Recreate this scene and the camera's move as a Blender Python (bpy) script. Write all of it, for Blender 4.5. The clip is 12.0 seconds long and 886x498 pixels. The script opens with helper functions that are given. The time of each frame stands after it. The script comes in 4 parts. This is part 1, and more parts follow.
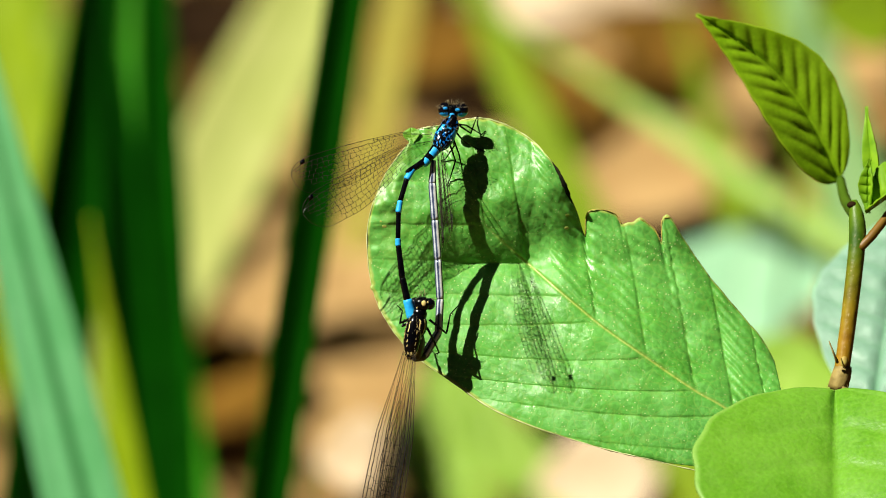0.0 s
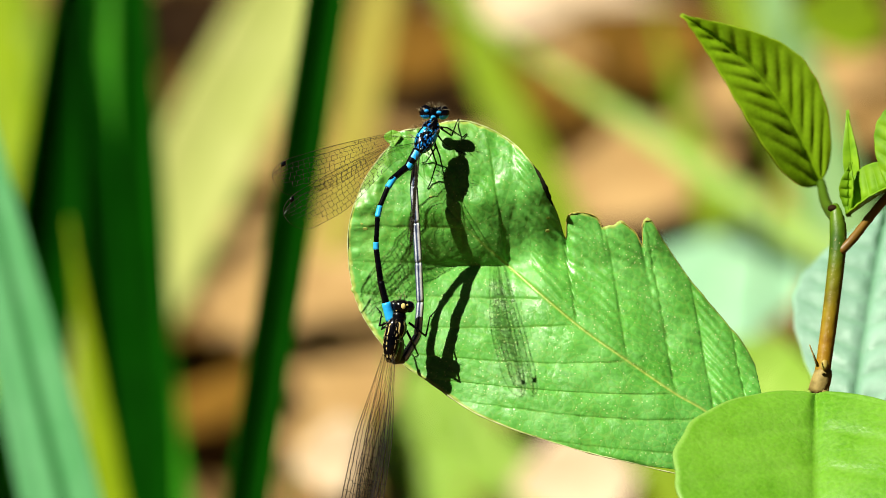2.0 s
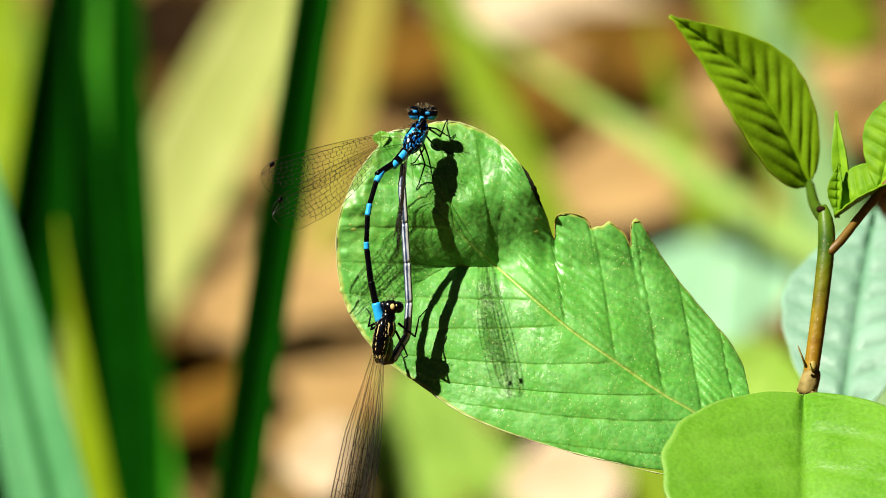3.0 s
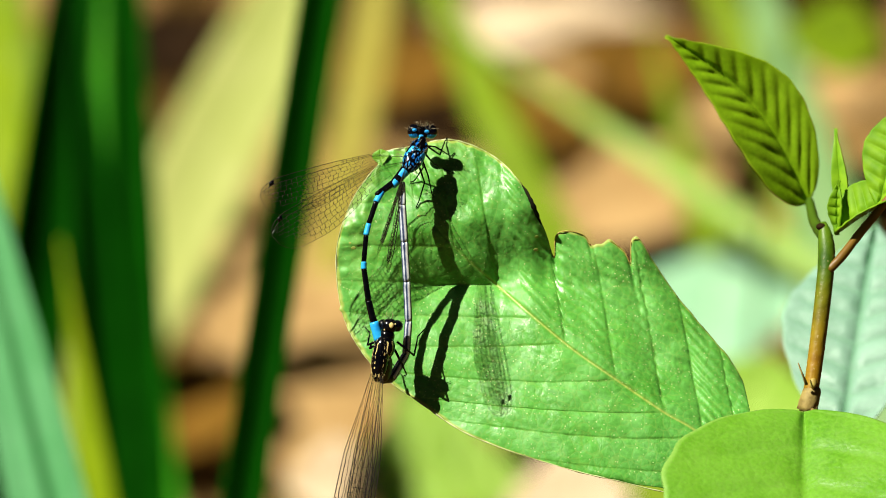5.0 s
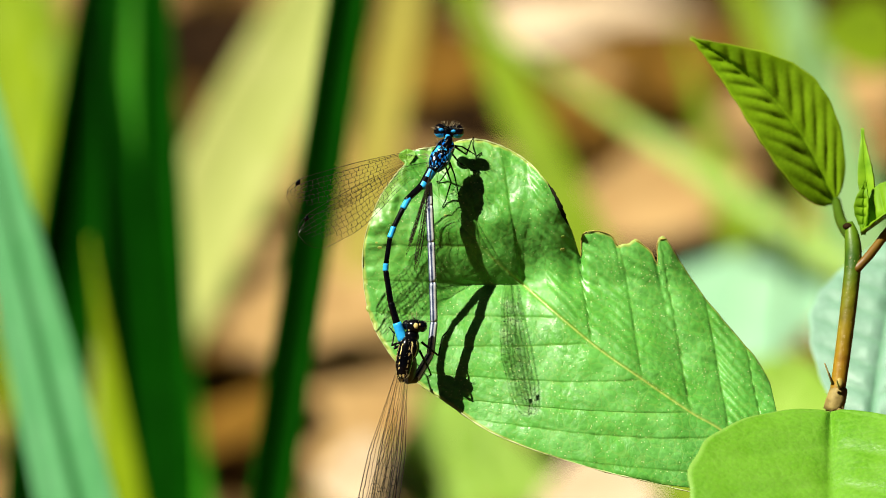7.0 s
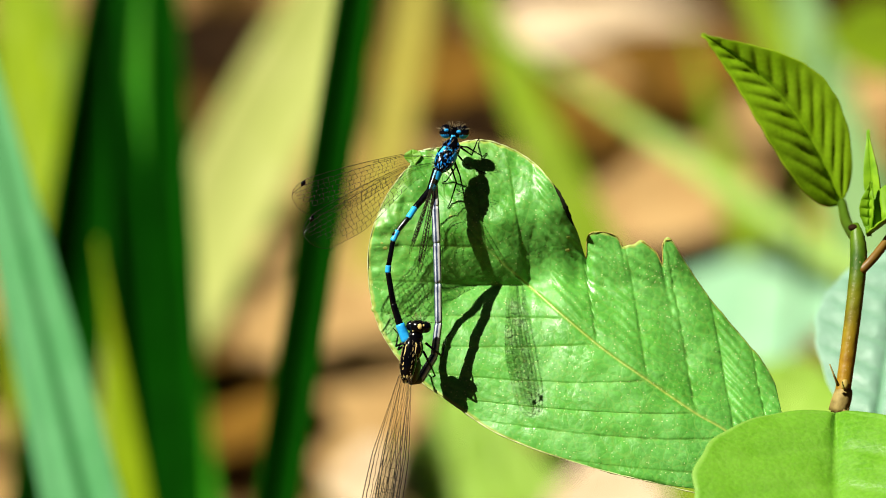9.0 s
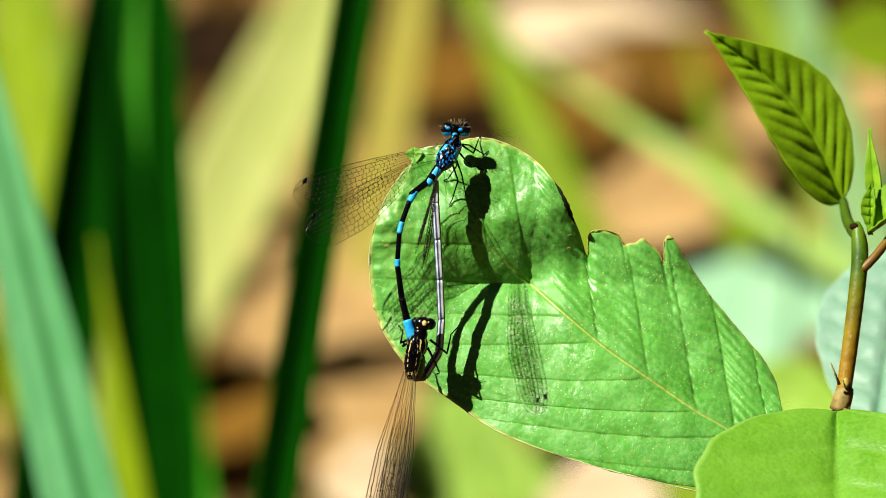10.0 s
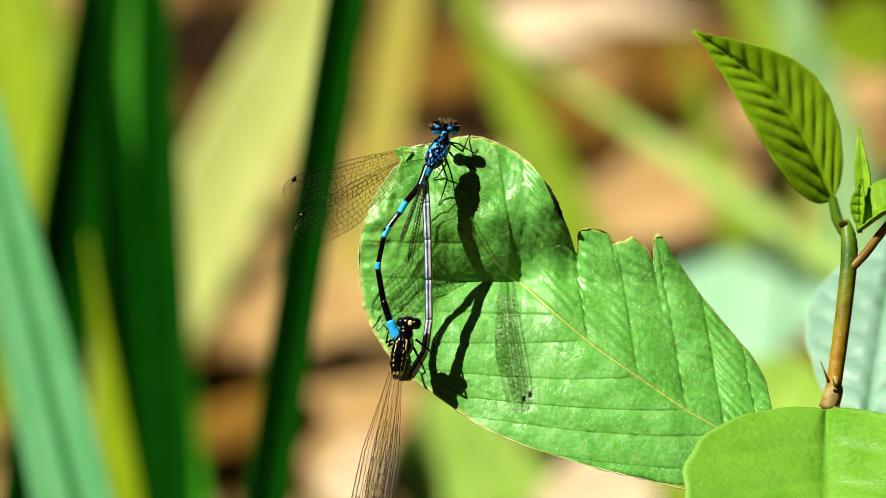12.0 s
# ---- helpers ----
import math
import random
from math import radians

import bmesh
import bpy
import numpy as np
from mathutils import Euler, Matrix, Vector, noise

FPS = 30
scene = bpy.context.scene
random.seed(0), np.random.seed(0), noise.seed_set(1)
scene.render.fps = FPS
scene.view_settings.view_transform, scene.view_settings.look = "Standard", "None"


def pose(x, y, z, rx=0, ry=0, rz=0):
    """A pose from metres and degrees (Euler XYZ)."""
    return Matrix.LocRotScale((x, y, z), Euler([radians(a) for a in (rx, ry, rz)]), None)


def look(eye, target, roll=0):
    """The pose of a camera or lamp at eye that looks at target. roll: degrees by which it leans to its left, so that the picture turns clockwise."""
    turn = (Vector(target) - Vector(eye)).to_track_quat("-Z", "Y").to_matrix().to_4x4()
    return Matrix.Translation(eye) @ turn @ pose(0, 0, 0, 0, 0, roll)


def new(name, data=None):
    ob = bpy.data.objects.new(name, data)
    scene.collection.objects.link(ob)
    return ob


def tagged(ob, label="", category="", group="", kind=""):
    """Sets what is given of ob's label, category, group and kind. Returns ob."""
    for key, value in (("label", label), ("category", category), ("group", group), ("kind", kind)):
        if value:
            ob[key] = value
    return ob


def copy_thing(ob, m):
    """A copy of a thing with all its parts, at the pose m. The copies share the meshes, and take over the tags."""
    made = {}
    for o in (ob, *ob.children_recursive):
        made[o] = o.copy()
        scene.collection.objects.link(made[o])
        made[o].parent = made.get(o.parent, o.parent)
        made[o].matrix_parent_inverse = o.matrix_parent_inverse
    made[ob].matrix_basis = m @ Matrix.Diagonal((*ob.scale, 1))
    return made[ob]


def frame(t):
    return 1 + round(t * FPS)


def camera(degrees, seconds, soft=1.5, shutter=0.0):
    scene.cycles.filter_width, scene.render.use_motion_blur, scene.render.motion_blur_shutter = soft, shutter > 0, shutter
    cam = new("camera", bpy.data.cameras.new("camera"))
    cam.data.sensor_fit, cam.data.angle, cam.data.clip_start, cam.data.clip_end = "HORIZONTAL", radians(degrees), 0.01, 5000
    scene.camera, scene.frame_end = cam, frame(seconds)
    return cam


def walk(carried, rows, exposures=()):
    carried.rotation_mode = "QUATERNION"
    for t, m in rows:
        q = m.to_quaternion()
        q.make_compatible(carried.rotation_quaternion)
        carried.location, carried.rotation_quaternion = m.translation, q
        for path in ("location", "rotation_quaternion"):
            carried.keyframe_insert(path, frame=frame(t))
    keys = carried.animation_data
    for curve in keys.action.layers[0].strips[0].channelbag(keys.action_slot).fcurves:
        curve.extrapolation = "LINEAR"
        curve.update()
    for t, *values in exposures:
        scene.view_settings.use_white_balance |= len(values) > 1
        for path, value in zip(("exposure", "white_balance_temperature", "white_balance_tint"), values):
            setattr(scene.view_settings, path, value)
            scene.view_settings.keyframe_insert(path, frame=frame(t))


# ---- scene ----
# The view space: x right, y up, z towards the eye, in millimetres, with its
# origin at the pair of damselflies, 0.34 m over the ground. The eye looks down by 20 degrees.
MM = 0.001
TILT = 20.0
VIEW = Matrix.Translation((0, 0, 0.34)) @ Matrix.Rotation(radians(90 - TILT), 4, "X")
REACH = 1000.0

cam = camera(6.729, 12.0, soft=0.8)
cam.data.dof.use_dof = True
cam.data.dof.focus_distance = 0.997
cam.data.dof.aperture_fstop = 23.0

# seconds, shift right and up in mm, pitch, yaw, roll in degrees
PATH = [
    (0.0, 0.00, -0.00, 0.0000, 0.0000, 0.000),
    (0.5, -0.39, -0.22, 0.0086, -0.0187, -0.074),
    (1.0, -0.82, -0.36, 0.0257, -0.0601, 0.045),
    (1.5, -0.87, -0.27, 0.0261, -0.0830, 0.105),
    (2.0, -0.93, -0.07, 0.0229, -0.1995, 0.145),
    (2.5, -0.92, -0.18, 0.0354, -0.2830, 0.069),
    (3.0, -0.54, -0.53, 0.0550, -0.2648, 0.194),
    (5.0, 0.88, -0.49, 0.1923, -0.1844, 0.022),
    (5.5, 0.89, 0.12, 0.1573, -0.1472, 0.026),
    (6.0, 1.67, 0.23, 0.1601, -0.0370, 0.037),
    (6.5, 2.25, 0.16, 0.1640, 0.0660, -0.059),
    (7.0, 1.73, -0.02, 0.1632, 0.0653, 0.051),
    (9.0, 3.02, -0.79, 0.2119, 0.1792, 0.144),
    (9.5, 1.26, -1.35, 0.2266, 0.1236, 0.328),
    (10.0, 1.20, -1.38, 0.2298, 0.0851, 0.254),
    (10.5, 1.86, -1.11, 0.2380, 0.0312, 0.137),
    (11.0, 2.18, -0.99, 0.2258, 0.0074, 0.123),
    (11.5, 2.42, -0.97, 0.1830, 0.0536, 0.172),
    (12.0, 2.66, -1.03, 0.1982, 0.0882, 0.204),
]
walk(cam, [(t, VIEW @ pose(x * MM, y * MM, REACH * MM, p, w, r)) for t, x, y, p, w, r in PATH], exposures=[(0.0, 0.42), (0.5, 0.5), (12.0, 0.5)])

# ---------------------------------------------------------------- light
TO_SUN = (VIEW.to_3x3() @ Vector((-0.595, 0.80, 0.60))).normalized()
sun_data = bpy.data.lights.new("sun", "SUN")
sun_data.energy, sun_data.angle, sun_data.color = 5.9, radians(0.5), (1.0, 0.95, 0.81)
sun = new("sun", sun_data)
sun.matrix_world = look(TO_SUN * 5, (0, 0, 0))
world = bpy.data.worlds.new("world")
scene.world = world
world.use_nodes = True
sky = world.node_tree.nodes.new("ShaderNodeTexSky")
sky.sky_type, sky.sun_disc = "NISHITA", False
sky.sun_elevation = math.asin(TO_SUN.z)
sky.air_density, sky.dust_density = 0.3, 0.8
sky.sun_rotation = math.atan2(TO_SUN.x, TO_SUN.y)
world.node_tree.links.new(sky.outputs[0], world.node_tree.nodes["Background"].inputs[0])
world.node_tree.nodes["Background"].inputs[1].default_value = 0.006


# ---------------------------------------------------------------- materials
def material(name):
    m = bpy.data.materials.new(name)
    m.use_nodes = True
    t = m.node_tree
    return m, t, t.nodes["Principled BSDF"]


def add(t, kind, **inputs):
    n = t.nodes.new(kind)
    for k, v in inputs.items():
        n.inputs[k].default_value = v
    return n


def ramp(t, fac, stops):
    n = t.nodes.new("ShaderNodeValToRGB")
    e = n.color_ramp.elements
    while len(e) < len(stops):
        e.new(0.5)
    for el, (p, c) in zip(e, stops):
        el.position, el.color = p, (*c, 1)
    t.links.new(fac, n.inputs[0])
    return n.outputs[0]


def mixed(t, fac, a, b, kind="MIX"):
    n = t.nodes.new("ShaderNodeMix")
    n.data_type, n.blend_type = "RGBA", kind
    for sock, v in ((n.inputs[0], fac), (n.inputs[6], a), (n.inputs[7], b)):
        if isinstance(v, bpy.types.NodeSocket):
            t.links.new(v, sock)
        elif isinstance(v, tuple):
            sock.default_value = (*v, 1)
        else:
            sock.default_value = v
    return n.outputs[2]


def noise_of(t, scale, detail=3.0, coords="Object"):
    c = t.nodes.new("ShaderNodeTexCoord")
    n = t.nodes.new("ShaderNodeTexNoise")
    n.inputs["Scale"].default_value, n.inputs["Detail"].default_value = scale, detail
    t.links.new(c.outputs[coords], n.inputs["Vector"])
    return n.outputs["Fac"]


def bump(t, bsdf, height, strength, distance):
    b = t.nodes.new("ShaderNodeBump")
    b.inputs["Strength"].default_value, b.inputs["Distance"].default_value = strength, distance
    t.links.new(height, b.inputs["Height"])
    t.links.new(b.outputs[0], bsdf.inputs["Normal"])


def leaf_material(name, dark, mid, vein, rough=0.38, through_light=0.35, glow=(0.25, 0.5, 0.03), gloss=0.5, specks=0.0, scale=1.0, crease=0.2, wrinkle=0.0):
    """Leaf skin: green blotches, paler veins (from the mesh), tiny pale specks, light passing through."""
    m, t, p = material(name)
    big = noise_of(t, 90 * scale, 4)
    fine = noise_of(t, 1800 * scale, 3)
    col = ramp(t, big, [(0.3, dark), (0.7, mid)])
    col = mixed(t, ramp(t, fine, [(0.35, (0, 0, 0)), (0.75, (0.5, 0.5, 0.5))]), col, tuple(min(1, c * 1.35) for c in mid))
    at = t.nodes.new("ShaderNodeAttribute")
    at.attribute_name = "vein"
    col = mixed(t, at.outputs["Fac"], col, vein)
    if specks:
        co = t.nodes.new("ShaderNodeTexCoord")
        vo = t.nodes.new("ShaderNodeTexVoronoi")
        vo.inputs["Scale"].default_value = 1700
        t.links.new(co.outputs["Object"], vo.inputs["Vector"])
        dots = ramp(t, vo.outputs["Distance"], [(0.10, (1, 1, 1)), (0.21, (0, 0, 0))])
        some = ramp(t, noise_of(t, 480, 3), [(0.40, (0, 0, 0)), (0.54, (specks, specks, specks))])
        col = mixed(t, mixed(t, 1.0, dots, some, "MULTIPLY"), col, (0.45, 0.62, 0.22))
    lo, hi = max(0.1, rough - 0.13), rough + 0.10
    t.links.new(ramp(t, noise_of(t, 170 * scale, 3), [(0.35, (lo, lo, lo)), (0.62, (hi, hi, hi))]), p.inputs["Roughness"])
    p.inputs["Specular IOR Level"].default_value = gloss
    co = t.nodes.new("ShaderNodeTexCoord")
    warp = t.nodes.new("ShaderNodeTexNoise")
    warp.inputs["Scale"].default_value = 500 * scale
    t.links.new(co.outputs["Object"], warp.inputs["Vector"])
    moved = t.nodes.new("ShaderNodeVectorMath")
    moved.operation = "MULTIPLY_ADD"
    moved.inputs[1].default_value = (0.0012 / scale,) * 3
    t.links.new(warp.outputs["Color"], moved.inputs[0])
    t.links.new(co.outputs["Object"], moved.inputs[2])
    cell = t.nodes.new("ShaderNodeTexVoronoi")
    cell.feature = "DISTANCE_TO_EDGE"
    cell.inputs["Scale"].default_value = 700 * scale
    t.links.new(moved.outputs[0], cell.inputs["Vector"])
    col = mixed(t, ramp(t, cell.outputs["Distance"], [(0.0, (0.16, 0.16, 0.16)), (0.08, (0, 0, 0))]), col, vein)
    t.links.new(col, p.inputs["Base Color"])
    net = ramp(t, cell.outputs["Distance"], [(0.0, (0, 0, 0)), (0.6, (1, 1, 1))])
    bump(t, p, mixed(t, 0.5, net, fine), crease, 0.00030)
    if wrinkle:
        folds = t.nodes.new("ShaderNodeBump")
        folds.inputs["Strength"].default_value, folds.inputs["Distance"].default_value = wrinkle, 0.0009
        rough_noise = t.nodes.new("ShaderNodeTexNoise")
        rough_noise.inputs["Scale"].default_value, rough_noise.inputs["Detail"].default_value, rough_noise.inputs["Roughness"].default_value = 330, 5, 0.62
        rough_noise.inputs["Distortion"].default_value = 0.6
        longer = t.nodes.new("ShaderNodeVectorMath")
        longer.operation = "MULTIPLY"
        longer.inputs[1].default_value = (1.5, 0.7, 1.0)
        t.links.new(co.outputs["Object"], longer.inputs[0])
        t.links.new(longer.outputs[0], rough_noise.inputs["Vector"])
        t.links.new(rough_noise.outputs["Fac"], folds.inputs["Height"])
        t.links.new(folds.outputs[0], p.inputs["Normal"].links[0].from_node.inputs["Normal"])
    tr = t.nodes.new("ShaderNodeBsdfTranslucent")
    t.links.new(mixed(t, 0.75, col, glow), tr.inputs["Color"])
    mx = t.nodes.new("ShaderNodeMixShader")
    mx.inputs[0].default_value = through_light
    t.links.new(p.outputs[0], mx.inputs[1])
    t.links.new(tr.outputs[0], mx.inputs[2])
    t.links.new(mx.outputs[0], t.nodes["Material Output"].inputs[0])
    return m


def plain_material(name, a, b, rough, scale, metal=0.0, relief=0.0, spec=0.5, per_object=0.0):
    m, t, p = material(name)
    n = noise_of(t, scale, 4)
    col = ramp(t, n, [(0.32, a), (0.68, b)])
    if per_object:
        info = t.nodes.new("ShaderNodeObjectInfo")
        hs = t.nodes.new("ShaderNodeHueSaturation")
        mp = t.nodes.new("ShaderNodeMapRange")
        mp.inputs["To Min"].default_value, mp.inputs["To Max"].default_value = 1 - per_object, 1 + per_object
        t.links.new(info.outputs["Random"], mp.inputs["Value"])
        t.links.new(mp.outputs[0], hs.inputs["Value"])
        t.links.new(col, hs.inputs["Color"])
        col = hs.outputs[0]
    t.links.new(col, p.inputs["Base Color"])
    p.inputs["Roughness"].default_value, p.inputs["Metallic"].default_value = rough, metal
    p.inputs["Specular IOR Level"].default_value = spec
    if relief:
        bump(t, p, n, 0.6, relief)
    return m


M_LEAF = leaf_material("leaf_skin", (0.052, 0.245, 0.016), (0.112, 0.41, 0.054), (0.34, 0.44, 0.07), rough=0.52, through_light=0.04, gloss=0.7, specks=1.0, crease=0.28, wrinkle=0.13)
M_LEAF_FRONT = leaf_material("front_leaf_skin", (0.10, 0.32, 0.010), (0.19, 0.46, 0.030), (0.30, 0.54, 0.10), rough=0.5, crease=0.25, wrinkle=0.22)
M_LEAF_YOUNG = leaf_material("young_leaf_skin", (0.13, 0.27, 0.002), (0.21, 0.38, 0.006), (0.32, 0.48, 0.015), rough=0.55, through_light=0.22, glow=(0.3, 0.5, 0.01), gloss=0.15, crease=0.1)
M_LEAF_PALE = leaf_material("pale_leaf_skin", (0.22, 0.43, 0.30), (0.34, 0.56, 0.44), (0.18, 0.42, 0.25), rough=0.5, gloss=0.6, wrinkle=0.4)
M_BLADE = leaf_material("grass_skin", (0.020, 0.20, 0.002), (0.045, 0.30, 0.006), (0.06, 0.30, 0.006), rough=0.5, through_light=0.3, gloss=0.15)
# M_BLADE's sedge green with the shade of blades turned from the sun put in
M_BLADE_SHADED = leaf_material("shaded_grass_skin", (0.0025, 0.072, 0.0006), (0.005, 0.120, 0.0012), (0.006, 0.125, 0.0015), rough=0.6, through_light=0.25, glow=(0.02, 0.22, 0.002), gloss=0.08)
M_BLADE_BLUE = leaf_material("blue_grass_skin", (0.12, 0.47, 0.165), (0.21, 0.60, 0.265), (0.02, 0.15, 0.03), rough=0.4, gloss=0.6)
M_BLADE_LIME = leaf_material("lime_grass_skin", (0.10, 0.18, 0.001), (0.17, 0.26, 0.003), (0.18, 0.26, 0.006), rough=0.6, gloss=0.1, through_light=0.15, glow=(0.5, 0.75, 0.01))
M_BLADE_STRAW = leaf_material("straw_skin", (0.30, 0.345, 0.075), (0.41, 0.435, 0.145), (0.34, 0.40, 0.10), rough=0.7, gloss=0.15, through_light=0.12, glow=(0.8, 0.8, 0.2))
M_BLADE_TAN = leaf_material("tan_grass_skin", (0.26, 0.235, 0.028), (0.37, 0.33, 0.070), (0.31, 0.28, 0.045), rough=0.7, gloss=0.1, through_light=0.12, glow=(0.8, 0.6, 0.15))
M_BLADE_BRIGHT = leaf_material("bright_grass_skin", (0.13, 0.22, 0.001), (0.22, 0.32, 0.004), (0.25, 0.35, 0.006), rough=0.6, gloss=0.1, through_light=0.2, glow=(0.6, 0.8, 0.01))
M_BLADE_MINT = leaf_material("mint_grass_skin", (0.10, 0.22, 0.055), (0.16, 0.30, 0.10), (0.2, 0.34, 0.13), rough=0.5, gloss=0.2, through_light=0.2)
M_LEAF_LIME = leaf_material("lime_leaf_skin", (0.20, 0.40, 0.02), (0.32, 0.52, 0.06), (0.5, 0.7, 0.15), rough=0.5)
M_LEAF_MINT = leaf_material("mint_leaf_skin", (0.20, 0.44, 0.25), (0.30, 0.54, 0.34), (0.4, 0.6, 0.4), rough=0.6, through_light=0.2, gloss=0.2)
M_SOIL = plain_material("soil", (0.020, 0.010, 0.0015), (0.095, 0.048, 0.006), 0.9, 30, relief=0.004, spec=0.12)
M_DRY = plain_material("dry_leaf", (0.20, 0.112, 0.028), (0.37, 0.23, 0.090), 0.7, 60, relief=0.001, per_object=0.3, spec=0.12)
M_DRY_PINK = plain_material("bleached_leaf", (0.48, 0.36, 0.22), (0.66, 0.52, 0.36), 0.7, 60, relief=0.001, spec=0.12)
M_DRY_OCHRE = plain_material("ochre_leaf", (0.33, 0.20, 0.070), (0.49, 0.32, 0.14), 0.7, 60, relief=0.001, spec=0.12)
# near-black brown for the dark accents among the litter
M_DRY_DARK = plain_material("dark_brown_leaf", (0.007, 0.003, 0.0005), (0.026, 0.011, 0.0015), 0.8, 60, relief=0.001, spec=0.12)
M_DRY_UMBER = plain_material("umber_leaf", (0.09, 0.044, 0.004), (0.19, 0.095, 0.011), 0.8, 60, relief=0.001, spec=0.12)
M_STEM = plain_material("stem_bark", (0.13, 0.062, 0.004), (0.22, 0.12, 0.009), 0.5, 300, relief=0.0003)


def stem_material():
    m, t, p = material("shoot_skin")
    at = t.nodes.new("ShaderNodeAttribute")
    at.attribute_name = "vein"
    brown = ramp(t, noise_of(t, 400, 4), [(0.35, (0.20, 0.095, 0.003)), (0.65, (0.34, 0.20, 0.008))])
    green = ramp(t, noise_of(t, 300, 4), [(0.35, (0.035, 0.095, 0.002)), (0.65, (0.085, 0.17, 0.004))])
    col = mixed(t, at.outputs["Fac"], brown, green)
    spots = ramp(t, noise_of(t, 2600, 2), [(0.66, (0, 0, 0)), (0.72, (0.7, 0.7, 0.7))])
    t.links.new(mixed(t, spots, col, (0.45, 0.36, 0.16)), p.inputs["Base Color"])
    p.inputs["Roughness"].default_value = 0.45
    p.inputs["Specular IOR Level"].default_value = 0.35
    bump(t, p, noise_of(t, 900, 3), 0.4, 0.0003)
    return m


M_SHOOT = stem_material()
M_TWIG = plain_material("green_twig", (0.028, 0.075, 0.002), (0.060, 0.12, 0.004), 0.5, 200, relief=0.0002, spec=0.3)
M_NODE = plain_material("node_bark", (0.17, 0.12, 0.025), (0.36, 0.27, 0.075), 0.7, 900, relief=0.0003)
M_BUD = plain_material("bud_green", (0.10, 0.24, 0.003), (0.19, 0.36, 0.009), 0.6, 400, spec=0.2)
M_BLACK = plain_material("black_chitin", (0.0006, 0.0006, 0.0010), (0.0025, 0.0025, 0.004), 0.15, 1500, relief=0.00004, spec=0.32)
M_BLUE = plain_material("blue_chitin", (0.008, 0.27, 0.74), (0.025, 0.46, 0.95), 0.4, 1200, relief=0.00003)
M_BLUE_DEEP = plain_material("deep_blue_chitin", (0.001, 0.05, 0.28), (0.008, 0.20, 0.66), 0.2, 1500, relief=0.00006)
M_YELLOW = plain_material("cream_chitin", (0.60, 0.45, 0.13), (0.75, 0.62, 0.28), 0.45, 1200)
M_EYE = plain_material("eye_dark", (0.0008, 0.0008, 0.002), (0.003, 0.003, 0.006), 0.15, 900)
M_SILVER = plain_material("grey_blue_chitin", (0.24, 0.28, 0.36), (0.60, 0.65, 0.70), 0.2, 900, relief=0.00003, spec=0.5)
M_PEARL = plain_material("pearly_chitin", (0.70, 0.74, 0.76), (0.88, 0.88, 0.86), 0.3, 900)
M_SLATE = plain_material("slate_chitin", (0.02, 0.03, 0.07), (0.07, 0.09, 0.17), 0.18, 900)
M_UNDER = plain_material("olive_chitin", (0.03, 0.033, 0.008), (0.10, 0.10, 0.025), 0.4, 1000)
M_VEIN = plain_material("wing_vein", (0.006, 0.004, 0.002), (0.022, 0.015, 0.007), 0.55, 2000, spec=0.3)
M_HAIR = plain_material("hair", (0.18, 0.14, 0.07), (0.35, 0.28, 0.15), 0.5, 2000)
M_MARGIN = plain_material("leaf_margin", (0.42, 0.50, 0.18), (0.62, 0.64, 0.36), 0.5, 700)
M_SCAR_DARK = plain_material("dried_edge", (0.004, 0.004, 0.002), (0.016, 0.014, 0.005), 0.8, 900, spec=0.1)
M_SCAR_RUST = plain_material("gnawed_edge", (0.30, 0.20, 0.03), (0.48, 0.40, 0.08), 0.6, 900)
M_SCAR = plain_material("leaf_scar", (0.26, 0.38, 0.05), (0.50, 0.50, 0.12), 0.6, 800)


def membrane_material():
    m, t, p = material("wing_membrane")
    clear = t.nodes.new("ShaderNodeBsdfTransparent")
    clear.inputs[0].default_value = (0.93, 0.92, 0.87, 1)
    shine = t.nodes.new("ShaderNodeBsdfGlossy")
    shine.inputs["Roughness"].default_value = 0.25
    mx = t.nodes.new("ShaderNodeMixShader")
    mx.inputs[0].default_value = 0.025
    t.links.new(clear.outputs[0], mx.inputs[1])
    t.links.new(shine.outputs[0], mx.inputs[2])
    t.links.new(mx.outputs[0], t.nodes["Material Output"].inputs[0])
    return m


M_WING = membrane_material()


# ---------------------------------------------------------------- builders
def part(name, bm, mat, parent=None, label=""):
    """Links a bmesh (millimetres) as one mesh object under a thing or a part."""
    data = bpy.data.meshes.new(name)
    bmesh.ops.recalc_face_normals(bm, faces=bm.faces)
    bm.to_mesh(data)
    bm.free()
    data.transform(Matrix.Scale(MM, 4))
    for m in mat if isinstance(mat, (list, tuple)) else [mat]:
        data.materials.append(m)
    data.shade_smooth()
    ob = new(name, data)
    ob.parent = parent
    if label:
        tagged(ob, label)
    return ob


def thing(name, place, label, category, group="", kind=""):
    """An empty in the view space at a place in mm; its parts are in mm from there."""
    ob = new(name)
    ob.matrix_world = VIEW @ Matrix.Translation(Vector(place) * MM)
    ob.empty_display_size = 0.002
    return tagged(ob, label, category, group, kind)


